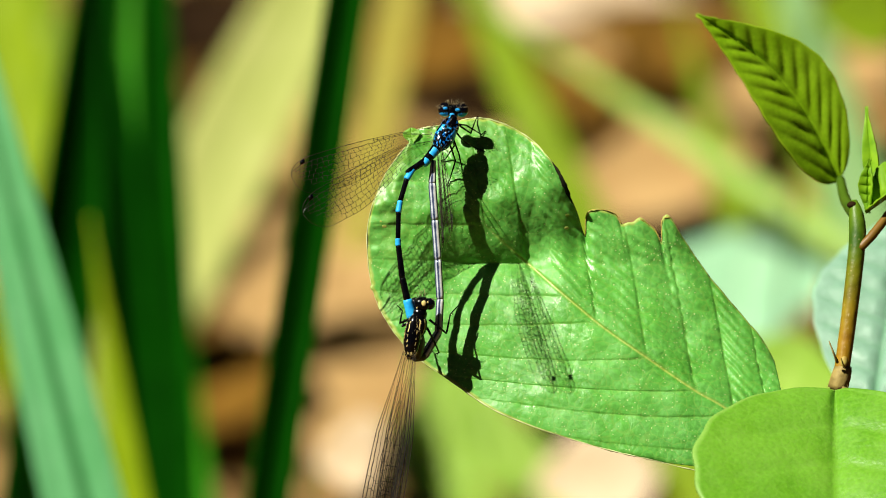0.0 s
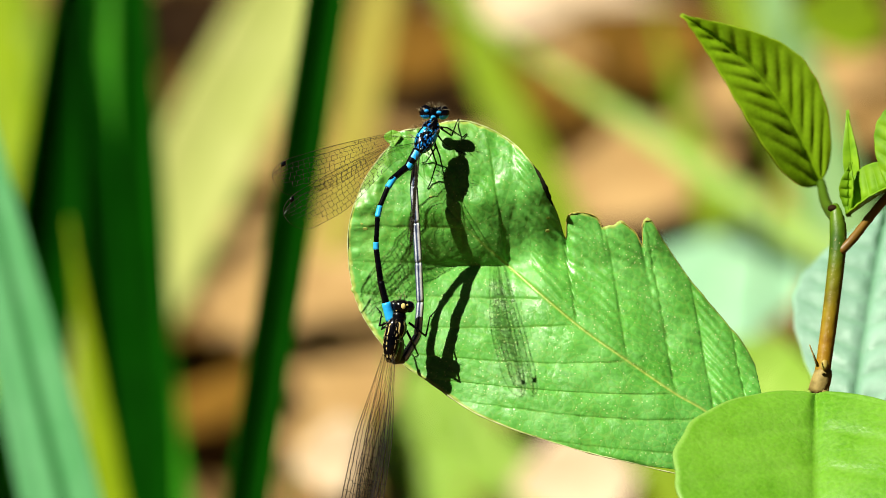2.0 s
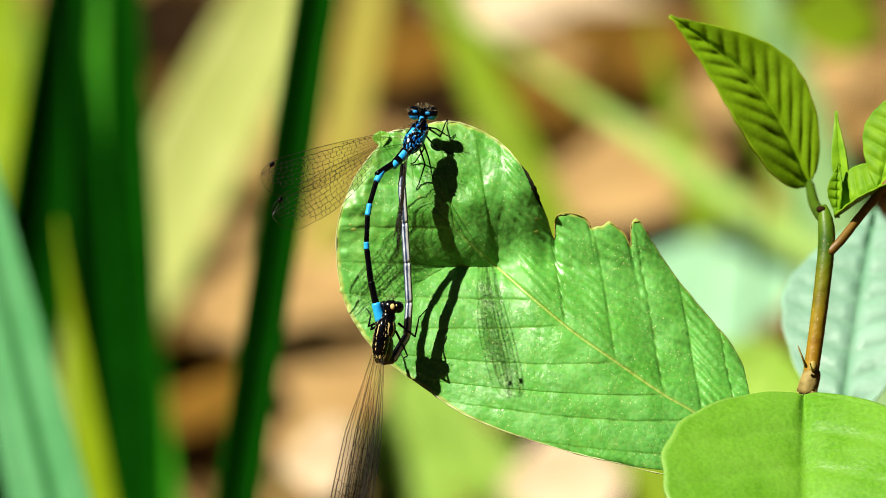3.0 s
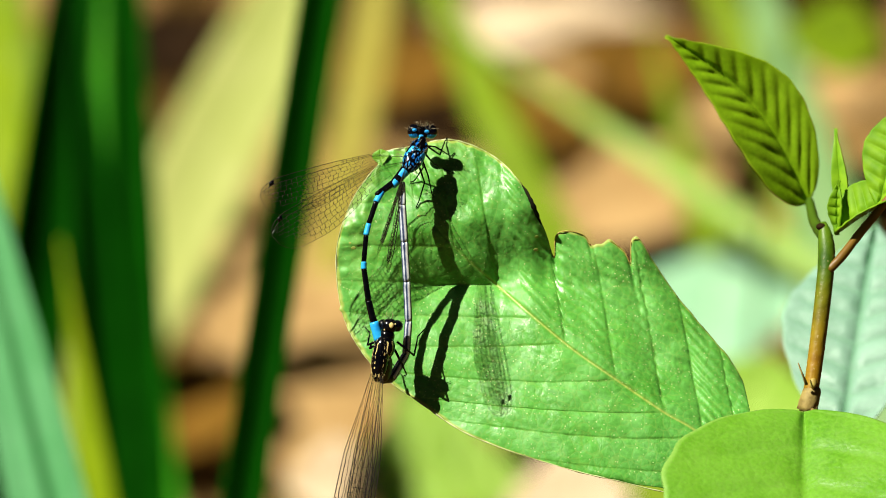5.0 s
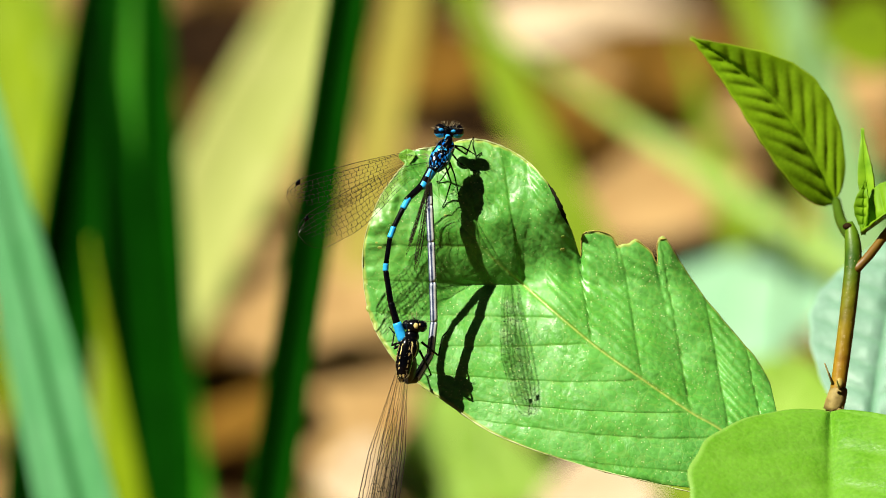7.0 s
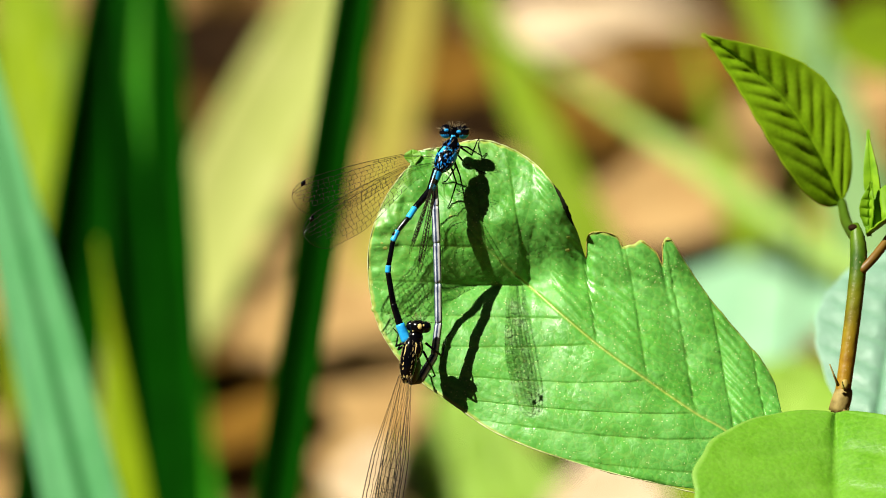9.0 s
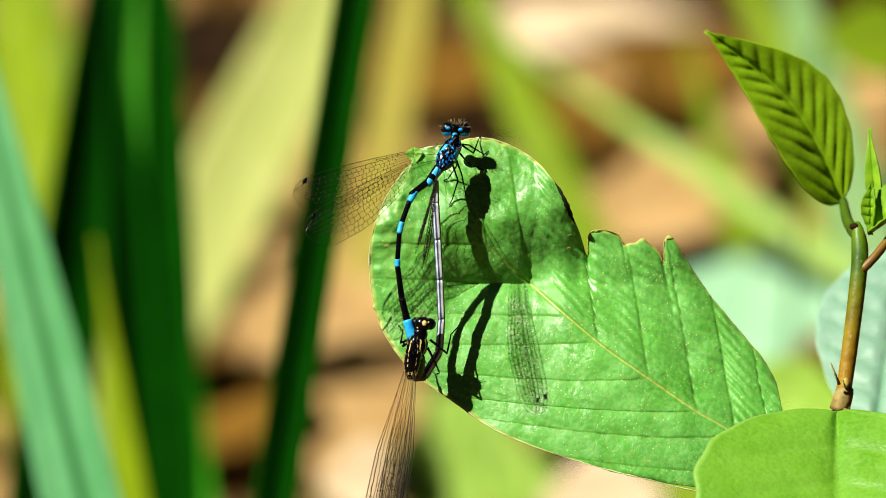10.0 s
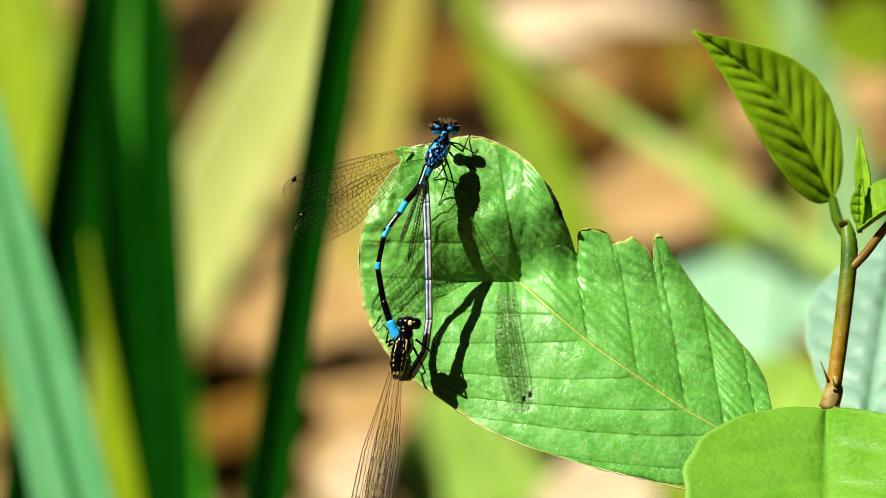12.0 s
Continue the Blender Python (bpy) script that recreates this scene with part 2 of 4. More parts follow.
def spline(pts, n):
    """n + 1 points of a smooth curve through pts, evenly spread."""
    pts = [Vector(p) for p in pts]
    ext = [2 * pts[0] - pts[1]] + pts + [2 * pts[-1] - pts[-2]]
    out = []
    for i in range(len(pts) - 1):
        a, b, c, d = ext[i:i + 4]
        for k in range(24):
            s = k / 24
            out.append(0.5 * (2 * b + (c - a) * s + (2 * a - 5 * b + 4 * c - d) * s * s + (3 * b - a - 3 * c + d) * s ** 3))
    out.append(pts[-1])
    run = [0.0]
    for p, q in zip(out, out[1:]):
        run.append(run[-1] + (q - p).length)
    res, j = [], 0
    for k in range(n + 1):
        want = run[-1] * k / n
        while j < len(run) - 2 and run[j + 1] < want:
            j += 1
        span = run[j + 1] - run[j]
        res.append(out[j].lerp(out[j + 1], (want - run[j]) / span if span else 0))
    return res


def tube(bm, pts, radii, sides=8, mat=0, squash=1.0):
    """A tapered tube with closed ends. radii: one number, or one a point."""
    pts = [Vector(p) for p in pts]
    if not isinstance(radii, (list, tuple)):
        radii = [radii] * len(pts)
    rings, up = [], None
    for i, p in enumerate(pts):
        d = (pts[min(i + 1, len(pts) - 1)] - pts[max(i - 1, 0)]).normalized()
        if up is None:
            up = d.orthogonal().normalized()
        up = (up - d * up.dot(d)).normalized()
        side = d.cross(up)
        rings.append([bm.verts.new(p + (up * math.cos(a) + side * math.sin(a) * squash) * radii[i]) for a in (2 * math.pi * k / sides for k in range(sides))])
    for r, s in zip(rings, rings[1:]):
        for k in range(sides):
            f = bm.faces.new((r[k], r[(k + 1) % sides], s[(k + 1) % sides], s[k]))
            f.material_index = mat
    for r in (rings[0], rings[-1]):
        bm.faces.new(r).material_index = mat


def ball(bm, centre, radii, axes=None, seg=18, rings=12, mat=0, choose=None):
    """An ellipsoid; choose(unit vector) gives each face's material."""
    m = Matrix.Translation(Vector(centre)) @ (axes.to_4x4() if axes else Matrix()) @ Matrix.Diagonal((*radii, 1))
    made = bmesh.ops.create_uvsphere(bm, u_segments=seg, v_segments=rings, radius=1)
    faces = {f for v in made["verts"] for f in v.link_faces}
    for f in faces:
        f.material_index = choose(f.calc_center_median().normalized()) if choose else mat
    bmesh.ops.transform(bm, matrix=m, verts=made["verts"])


def axes_along(d, up):
    """A turn whose x runs along d and whose z leans to up."""
    x = Vector(d).normalized()
    y = Vector(up).cross(x).normalized()
    return Matrix((x, y, x.cross(y))).transposed()


def set_attr(ob, values):
    a = ob.data.attributes.new("vein", "FLOAT", "POINT")
    a.data.foreach_set("value", np.array(values, dtype=np.float32))


def solid(ob, thick, offset=-1.0):
    s = ob.modifiers.new("thickness", "SOLIDIFY")
    s.thickness, s.offset = thick * MM, offset
    return ob


def simple_leaf(name, length, width, mat, parent, veins=9, fold=0.25, droop=0.1, wave=0.3, peak=0.45, tip=1.0, slant=0.45, relief=0.5, curve=0.0, sweep=0.0, blunt=0.85, groove=False, rim=False, plain=False, seed=0, thick=0.25, label=""):
    """A pointed leaf along +x from its base, facing +z, veined, folded along its midrib."""
    rnd = random.Random(seed)
    ph = rnd.uniform(0, 6)
    ns, nt = 90, 24
    bm = bmesh.new()
    vals, grid = [], []
    power = math.log(0.5) / math.log(peak)
    for i in range(ns + 1):
        s = i / ns
        half = width / 2 * max(0.0, math.sin(math.pi * s ** power)) ** (blunt if s ** power < 0.5 else tip) + 0.02
        row = []
        for j in range(-nt, nt + 1):
            q = j / nt
            x = s * length + abs(q) * half * slant * (1 - s) ** 0.6
            y = q * half * (1 + 0.012 * math.sin(47 * s + ph + (2 if q > 0 else 0)))
            y += curve * math.sin(math.pi * s)
            vs = (s - abs(q) * half * sweep / length) * veins % 1.0
            near = math.exp(-((min(vs, 1 - vs)) / (0.022 if groove else 0.075)) ** 2) * (1 - abs(q) ** 6)
            mid = math.exp(-(q * half / ((0.012 if groove else 0.018) * width)) ** 2)
            z = abs(q) * half * fold - droop * length * s * s + wave * math.sin(5 * s + ph + 2 * q) * abs(q)
            z += relief * ((1 - abs(2 * vs - 1) ** (3.5 if groove else 2)) * (1 - q * q) * min(1, abs(q) * 6) - (0.9 if groove else 0.5) * mid)
            z += relief * 0.3 * noise.noise((x * 0.3, y * 0.3, seed))
            row.append(bm.verts.new((x, y, z)))
            vals.append(max((0.15 if plain else 0.2 if groove else 0.7) * near, 0 if groove or plain else mid, 0.9 if rim and abs(q) > 0.965 else 0))
        grid.append(row)
    for a, b in zip(grid, grid[1:]):
        for k in range(2 * nt):
            bm.faces.new((a[k], b[k], b[k + 1], a[k + 1]))
    ob = part(name, bm, mat, parent, label)
    set_attr(ob, vals)
    return solid(ob, thick)


def place(ob, where, along, face):
    """Sets a part down in its thing's space: base at where (mm), +x along, +z to face."""
    ob.matrix_local = Matrix.Translation(Vector(where) * MM) @ axes_along(along, face).to_4x4()
    return ob


GROUND_NORMAL = VIEW.to_3x3().inverted() @ Vector((0, 0, 1))


def height(p):
    """Height over the ground, in mm, of a point of the view space."""
    return 340 + GROUND_NORMAL.dot(Vector(p))


def grass_blade(low, high, width, mat, label, turn=0.0, bend=0.0, more=1.35, fold=0.08, name="grass_blade", group="grass blades"):
    """A keeled blade that rises from the ground through two points of the view space."""
    low, high = Vector(low), Vector(high)
    d = (high - low).normalized()
    start = low - d * (height(low) / max(0.15, GROUND_NORMAL.dot(d)) + 2)
    end = low + (high - low) * more
    face = Matrix.Rotation(radians(turn), 3, d) @ (Vector((0, 0, 1)) - d * d.z).normalized()
    side = d.cross(face)
    total = (end - start).length
    bm = bmesh.new()
    vals, grid = [], []
    for i in range(41):
        s = i / 40
        half = width / 2 * min(1, 0.55 + 1.2 * s) * (1 - max(0, (s - 0.55) / 0.45) ** 1.7) + 0.05
        row = []
        for j in range(-5, 6):
            q = j / 5
            arc = bend * math.sin(math.pi * s)
            row.append(bm.verts.new(start + d * total * s + side * (q * half + arc) + face * (abs(q) * half * fold * 2 + 0.25 * math.cos(q * 25))))
            vals.append(math.exp(-(q / 0.12) ** 2) + 0.25 * (0.5 + 0.5 * math.cos(q * 40)))
        grid.append(row)
    for a, b in zip(grid, grid[1:]):
        for k in range(10):
            bm.faces.new((a[k], b[k], b[k + 1], a[k + 1]))
    bmesh.ops.translate(bm, verts=bm.verts, vec=-start)
    ob = part(name, bm, mat)
    set_attr(ob, vals)
    ob.matrix_world = VIEW @ Matrix.Translation(start * MM)
    solid(ob, 0.35)
    bm = bmesh.new()
    tube(bm, [d * total * i / 20 + side * bend * math.sin(math.pi * i / 20) - face * 0.3 for i in range(19)], [0.05 * width * (1 - i / 22) for i in range(19)], 6)
    set_attr(part("midrib", bm, mat, ob), [0.6] * (19 * 6))
    return tagged(ob, label, "grass", group)


# ---------------------------------------------------------------- ground
def build_ground():
    near = [i * 0.02 - 1.2 for i in range(121)]
    line = [-400, -80, -15, -4] + near + [4, 15, 80, 400]
    verts, faces, n = [], [], len(line)
    for y in line:
        for x in line:
            z = 0.012 * noise.noise((x * 9, y * 9, 1)) + 0.005 * noise.noise((x * 40, y * 40, 4)) if abs(x) < 1.3 and abs(y) < 1.3 else 0
            verts.append((x, y + 0.4, z - 0.006))
    for j in range(n - 1):
        for i in range(n - 1):
            a = j * n + i
            faces.append((a, a + 1, a + n + 1, a + n))
    data = bpy.data.meshes.new("ground")
    data.from_pydata(verts, [], faces)
    data.materials.append(M_SOIL)
    data.shade_smooth()
    tagged(new("ground", data), "dark brown forest soil under leaf litter", "ground", kind="structure")


def dry_leaf_base(seed, length, width):
    ob = simple_leaf("dry_leaf", length, width, M_DRY, None, veins=7, fold=0.35, droop=0.06, wave=2.5, relief=1.2, seed=seed, thick=0.4)
    bm = bmesh.new()
    tube(bm, spline([(0.5, 0, 0), (-5, 0.6, -0.5), (-11, 0.2, 1)], 8), 0.6, 6)
    part("stalk", bm, M_STEM, ob)
    return tagged(ob, "curled tan dry leaf lying on the soil", "dead leaf", "leaf litter")


def build_litter():
    rnd = random.Random(4)
    bases = [dry_leaf_base(11, 60, 30), dry_leaf_base(12, 75, 42), dry_leaf_base(13, 48, 30)]
    spots = [(x, y, rnd.uniform(0, 360)) for x, y in LITTER] + [(rnd.uniform(-0.2, 0.2), rnd.uniform(0.55, 1.4), rnd.uniform(0, 360)) for _ in range(130)]
    for i, (x, y, a) in enumerate(spots):
        m = pose(x, y, 0.008 + 0.012 * rnd.random(), rnd.uniform(-14, 14), rnd.uniform(-14, 14), a)
        if i < 3:
            bases[i].matrix_world = m
        else:
            copy_thing(bases[i % 3], m)
    for mat, spots, label in ((M_DRY_PINK, PALE_LITTER[:2], "large bleached pinkish dry leaf on the soil"), (M_DRY_OCHRE, PALE_LITTER[2:], "large ochre dry leaf on the soil"), (M_DRY_UMBER, UMBER_LITTER, "umber brown dry leaf on the soil"), (M_DRY_DARK, DARK_LITTER, "dark brown leaf on the soil"), (M_DRY_DARK, SMALL_DARK_LITTER, "small dark brown leaf on the soil")):
        base = simple_leaf("dry_leaf", *((34, 17) if spots is SMALL_DARK_LITTER else (58, 36) if mat is M_DRY_PINK else (62, 40)), mat, None, veins=7, fold=0.15, droop=0.03, wave=2, relief=1.0, seed=31, thick=0.4)
        bm = bmesh.new()
        tube(bm, spline([(0.5, 0, 0), (-5, 0.6, -0.5), (-11, 0.2, 1)], 8), 0.6, 6)
        part("stalk", bm, M_STEM, base)
        tagged(base, label, "dead leaf", "leaf litter")
        for i, ((x, y), a) in enumerate(spots):
            back = Vector((math.cos(radians(a)), math.sin(radians(a)))) * (0.016 if spots is SMALL_DARK_LITTER else 0.03)
            m = pose(x - back.x, y - back.y, 0.034 if spots is SMALL_DARK_LITTER else 0.033 if mat is M_DRY_PINK else 0.036 if mat is M_DRY_UMBER else 0.028, 8, -4, a)
            if i == 0:
                base.matrix_world = m
            else:
                copy_thing(base, m)


# ground places of the largest litter leaves
LITTER = [(-0.053, 0.943), (-0.046, 0.900), (0.045, 0.984), (-0.052, 0.851), (-0.026, 0.819), (-0.034, 0.943), (-0.004, 1.084), (0.052, 1.016), (-0.022, 0.984), (0.055, 0.952), (-0.071, 1.136), (-0.051, 0.998), (-0.021, 0.883)]
PALE_LITTER = [((0.049, 1.043), 172), ((0.031, 1.04), 20), ((0.051, 0.923), 30), ((-0.020, 0.742), 20), ((-0.026, 0.819), 100), ((-0.032, 0.851), 40), ((-0.045, 0.851), 150), ((-0.024, 0.803), 20), ((-0.017, 0.788), 170), ((0.049, 0.998), 30), ((-0.037, 0.811), 70), ((0.100, 0.984), 20), ((-0.028, 0.773), 10), ((0.054, 0.900), 40), ((-0.013, 0.715), 60), ((0.017, 0.909), 20)]
UMBER_LITTER = [((0.032, 0.947), 100), ((0.06, 0.992), 80), ((-0.054, 0.735), 70), ((-0.003, 0.992), 60)]
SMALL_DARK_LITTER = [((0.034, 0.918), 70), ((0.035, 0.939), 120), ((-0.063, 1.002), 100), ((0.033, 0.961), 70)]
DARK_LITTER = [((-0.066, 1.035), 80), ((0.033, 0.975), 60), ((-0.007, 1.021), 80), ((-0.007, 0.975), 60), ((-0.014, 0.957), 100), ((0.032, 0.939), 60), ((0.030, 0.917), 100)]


# ---------------------------------------------------------------- the seedling with the eaten leaf
FOOT = Vector((51.05, -42.09, -4))
FOOT -= GROUND_NORMAL * (height(FOOT))
EDGE = [(-4.42, 15.3), (-3.3, 15.97), (-0.67, 16.43), (4.58, 17.47), (8.7, 16.43), (12.07, 14.32), (14.55, 11.55), (16.35, 8.32), (17.85, 5.02), (18.97, 1.72),
        (19.2, 4.72), (20.85, 5.25), (22.95, 4.72), (23.85, 3.3), (26.32, 4.05), (28.2, 2.7), (29.17, 0.97), (29.25, 3.82), (30.45, 4.27), (32.32, 1.2),
        (35.7, -3.67), (39.45, -8.17), (42.82, -12.3), (45, -17.02), (45.82, -22.43), (48.07, -26.93), (48.6, -30.67), (40.95, -30.67), (32.32, -29.02),
        (27.45, -27.82), (22.2, -26.62), (16.95, -25.12), (11.7, -23.4), (6.45, -21.15), (1.95, -18.15), (-3.67, -14.17), (-7.05, -10.28), (-9.22, -5.92), (-10.05, -0.67),
        (-9.82, 4.2), (-7.95, 9.45), (-5.92, 12.45), (-4.65, 13.95)]
RIB = [(-4.27, 14.85), (0.45, 8.92), (5.7, 3.07), (11.25, -1.88), (20.32, -9.67), (27.07, -14.47), (33.45, -18.82), (38.7, -22.05), (48.3, -30.52)]
SIDE_VEINS = [(0.45, 8.92), (5.7, 3.07), (11.25, -1.88), (16.2, -6.15), (20.32, -9.67), (27.07, -14.47), (33.45, -18.82), (38.7, -22.05), (43.95, -26.7)]


# how far the upper half stands out (+) or falls back (-) at each side vein, from tip to base, in mm
UPPER_FALL = [0, 0, 0, 0, -0.9, -0.6, -1.1, -1.4, -0.9, 0]
RIM = spline([(*p[:2], 0) for p in EDGE + EDGE[:1]], 330)


def to_edge(p, d):
    """How far a ray in the leaf's plane runs to the leaf's edge."""
    best = 1e9
    for a, b in zip(RIM, RIM[1:]):
        a, e = Vector(a[:2]), Vector(b[:2]) - Vector(a[:2])
        den = d.x * e.y - d.y * e.x
        if abs(den) < 1e-9:
            continue
        r = a - p
        t, u = (r.x * e.y - r.y * e.x) / den, (r.x * d.y - r.y * d.x) / den
        if t > 0.02 and -1e-6 <= u <= 1 + 1e-6:
            best = min(best, t)
    return best if best < 1e8 else 0.1


FOLD_X, FOLD_Y = 11.4, -1.95


def smooth(a):
    a = max(0.0, min(1.0, a))
    return a * a * (3 - 2 * a)


def soft_min(a, b, k):
    h = max(0.0, min(1.0, 0.5 + 0.5 * (b - a) / k))
    return b + (a - b) * h - k * h * (1 - h)


def leaf_depth(x, y):
    """The large form of the eaten leaf: a sloping blade whose tip is a dome behind a sharp fold along two veins."""
    u, v = FOLD_X - x, y - FOLD_Y
    up, left = smooth((v - 4) / 14), smooth((4 - x) / 7)
    w = 0.25 + 3.5 * max(left, smooth(-u / 5))
    over = v if v > 12 * w else w * math.log1p(math.exp(v / w))
    deep = 1.0 - 0.7 * left
    z = -2.7 - deep * (math.exp(v / 3.5) if v < 0 else 1) - 0.30 * (v - over) + 0.16 * over + 0.05 * max(0, min(x, 20) - 5) - 0.0042 * max(0, x - 14) ** 2
    z += 0.06 * over * smooth((3 - u) / 8) * (1 - smooth((x - 17) / 6))
    z -= 0.20 * max(0, min(-u, 7.6)) * smooth((v - 0.84 * u) / 9)
    z += 0.30 * (soft_min(max(y, -1.5), 9.5, 2.5) - 4.4) * smooth((2 - u) / 5) * (1 - smooth((x - 17.3) / 3)) * smooth((v + 3) / 7)
    z += 0.10 * (soft_min(max(y, FOLD_Y), 6.8, 1.0) - 1.5) * math.exp(min(0, v) / 3) * (1 - left) * smooth((u + 1.5) / 3)
    ridge = 0.45 * math.log1p(math.exp((y - 6.5 - 2.0 * smooth(-u / 3)) / 0.45))
    z -= 0.36 * ridge + 0.010 * ridge * ridge
    inside = soft_min(u + 4 * up, v + 5 * left, 0.8 + 3 * up)
    z -= 0.35 * (1 - up) * (1 - left) * math.exp(-(min(abs(u) if v > -0.5 else 9, abs(v) if u > -0.5 else 9) / 2.2))
    if inside > 0:
        z += (1.5 * (1 - 0.6 * left) + 0.02 * v) * (1 - math.exp(-inside / (4.3 + 10 * up + 5 * left)))
    z += 0.35 * noise.noise((x * 0.14, y * 0.14, 3)) + 0.22 * noise.noise((x * 0.33, y * 0.33, 8))
    return z


LEAF_SKIN = []


def skin_height(p):
    """How far towards the eye the eaten leaf lies at a place of the view space."""
    return min(LEAF_SKIN, key=lambda v: (v.x - p[0]) ** 2 + (v.y - p[1]) ** 2).z


def build_eaten_leaf(parent):
    ns, nt = 400, 76
    rib = [Vector(p[:2]) for p in spline([(*p[:2], 0) for p in RIB], ns)]
    marks = [min(range(ns + 1), key=lambda i: (rib[i] - Vector(v[:2])).length) for v in SIDE_VEINS]
    marks = [-28] + marks + [ns + 28]
    lower_marks, upper_marks = marks, marks[:4] + marks[5:]
    bm = bmesh.new()
    vals, grid = [], []
    for i in range(ns + 1):
        row = []
        for upper in (True, False):
            s = i / ns
            d = Vector((-0.14 - 0.06 * s, 1.0)) if upper else Vector((-1.0, -0.02 + 0.14 * s))
            d.normalize()
            run = to_edge(rib[i], d)
            marks = upper_marks if upper else lower_marks
            run *= 1 + 0.35 * noise.noise((i * 0.11, 4 if upper else 9, 2)) / (run + 4)
            for j in range(nt + 1) if upper else range(1, nt + 1):
                q = j / nt
                x, y = rib[i] + d * run * q
                away = q * run
                at = i - (0.3 if upper else 1.3) * away * (1 - 0.022 * away) * smooth((s - 0.36) / 0.2) + 1.2 * noise.noise((x * 0.25, y * 0.25, 30)) * min(1, away / 3)
                k = next((k for k in range(len(marks) - 1) if marks[k] <= at <= marks[k + 1]), 0)
                c = (at - marks[k]) / (marks[k + 1] - marks[k])
                after, before = at - marks[k], marks[k + 1] - at
                near = (math.exp(-(min(before, after) / 1.3) ** 2)) * (1 - 0.5 * q)
                dip = max(math.exp(-(before / 1.6) ** 2), math.exp(-after / 9)) * (1 - 0.4 * q)
                mid = math.exp(-(away / 0.24) ** 2)
                w = leaf_depth(x, y)
                w += (0.26 if upper else 0.16) * (1 - (2 * c - 1) ** 2) * (1 - q ** 4) * min(1, away / 2) * (1 if k not in (0, len(marks) - 2) else 0.4)
                if upper:
                    fall = UPPER_FALL[k] + (UPPER_FALL[k + 1] - UPPER_FALL[k]) * c
                    rise = min(1, away / 8)
                    w += fall * rise * rise * (3 - 2 * rise)
                w -= (0.17 if upper else 0.08) * dip * min(1, away / 1.5) + (0.28 if s > 0.3 else 0.08) * mid
                cross = math.sin(away * (3.3 if upper else 2.0) + 1.6 * math.sin(i * 0.09 + k) + 1.4 * noise.noise((x * 0.4, y * 0.4, 21)))
                w += (0.095 if upper and s > 0.4 else 0.03) * cross * (1 - mid) * min(1, away / 2)
                w += 0.05 * noise.noise((x * 1.1, y * 0.7, 2)) + 0.022 * noise.noise((x * 2.6, y * 1.6, 6))
                w += (0.7 * noise.noise((x * 0.36, y * 0.36, 12)) + 0.55 * noise.noise((x * 0.75, y * 0.75, 15)) * smooth((q - 0.3) * 2)) * max(0, 1 - s / 0.42)
                w -= (1.3 if upper else 0.5) * q ** 5 * (0.15 + 0.85 * s)
                row.append(bm.verts.new((x, y, w)))
                vals.append(min(1, max((0.05 if upper else 0.10) * near, mid * min(1, max(0, s - 0.20) * 8), 0.9 if q > 0.978 else 0, 0.75 * smooth((q - 0.45) * 2) * max(0, 1 - s / 0.36) * max(0, 0.38 + noise.noise((x * 0.5, y * 0.5, 40))))))
        grid.append(row[:nt + 1][::-1] + row[nt + 1:])
    for a, b in zip(grid, grid[1:]):
        for k in range(2 * nt):
            bm.faces.new((a[k], b[k], b[k + 1], a[k + 1]))
    skin = [v.co.copy() for v in bm.verts]
    LEAF_SKIN.extend(skin)
    bmesh.ops.translate(bm, verts=bm.verts, vec=-FOOT)
    ob = part("leaf", bm, M_LEAF, parent, "large glossy green leaf with an insect-eaten notched edge")
    set_attr(ob, vals)
    solid(ob, 0.22)

    def on_leaf(p, lift=0.0):
        near = min(skin, key=lambda v: (v.x - p[0]) ** 2 + (v.y - p[1]) ** 2)
        return Vector((p[0], p[1], near.z + lift)) - FOOT

    bm = bmesh.new()
    tube(bm, spline([on_leaf(p, l) for p, l in (((14.25, 11.85), -0.3), ((15.15, 10.57), 0.4), ((16.05, 8.7), 0.6), ((16.8, 6.97), 0.2), ((17.4, 5.47), -0.4))], 16), [0.06 + (0.27 + 0.22 * noise.noise((i * 0.7, 3, 5))) * math.sin(math.pi * i / 16) for i in range(17)], 10, squash=0.6)
    part("eaten_edge", bm, M_SCAR_DARK, ob, "dark dried bite edge")
    def flat_on_leaf(p):
        """A turn that lies in the leaf's skin at p."""
        h = [on_leaf((p[0] + a, p[1] + b)).z for a, b in ((0.6, 0), (-0.6, 0), (0, 0.6), (0, -0.6))]
        gx, gy = (h[0] - h[1]) / 1.2, (h[2] - h[3]) / 1.2
        return axes_along((1, 0, gx), (-gx, -gy, 1))

    for p, r in (((16.57, 4.5), 0.38), ((16.5, 2.77), 0.42), ((-7.8, 3), 0.42), ((-8.25, 3.67), 0.25), ((11.32, -14.92), 0.3), ((0.9, 7.3), 0.28)):
        bm = bmesh.new()
        ball(bm, on_leaf(p, 0.0), (r * 0.8, r * 0.55, 0.02), flat_on_leaf(p), seg=12, rings=6)
        part("scar", bm, M_SCAR, ob, "small yellow-brown scar")
    for a, b in ((26, 43), (0, 7)):
        bm = bmesh.new()
        tube(bm, [on_leaf(p, 0.0) for p in spline([(*p[:2], 0) for p in EDGE[a:b]], 110 if a else 40)], [0.02 + 0.17 * abs(noise.noise((k * 0.31, a, 4))) ** 0.7 for k in range(111 if a else 41)], 6)
        part("leaf_margin", bm, M_MARGIN, ob, "thin pale leaf margin")
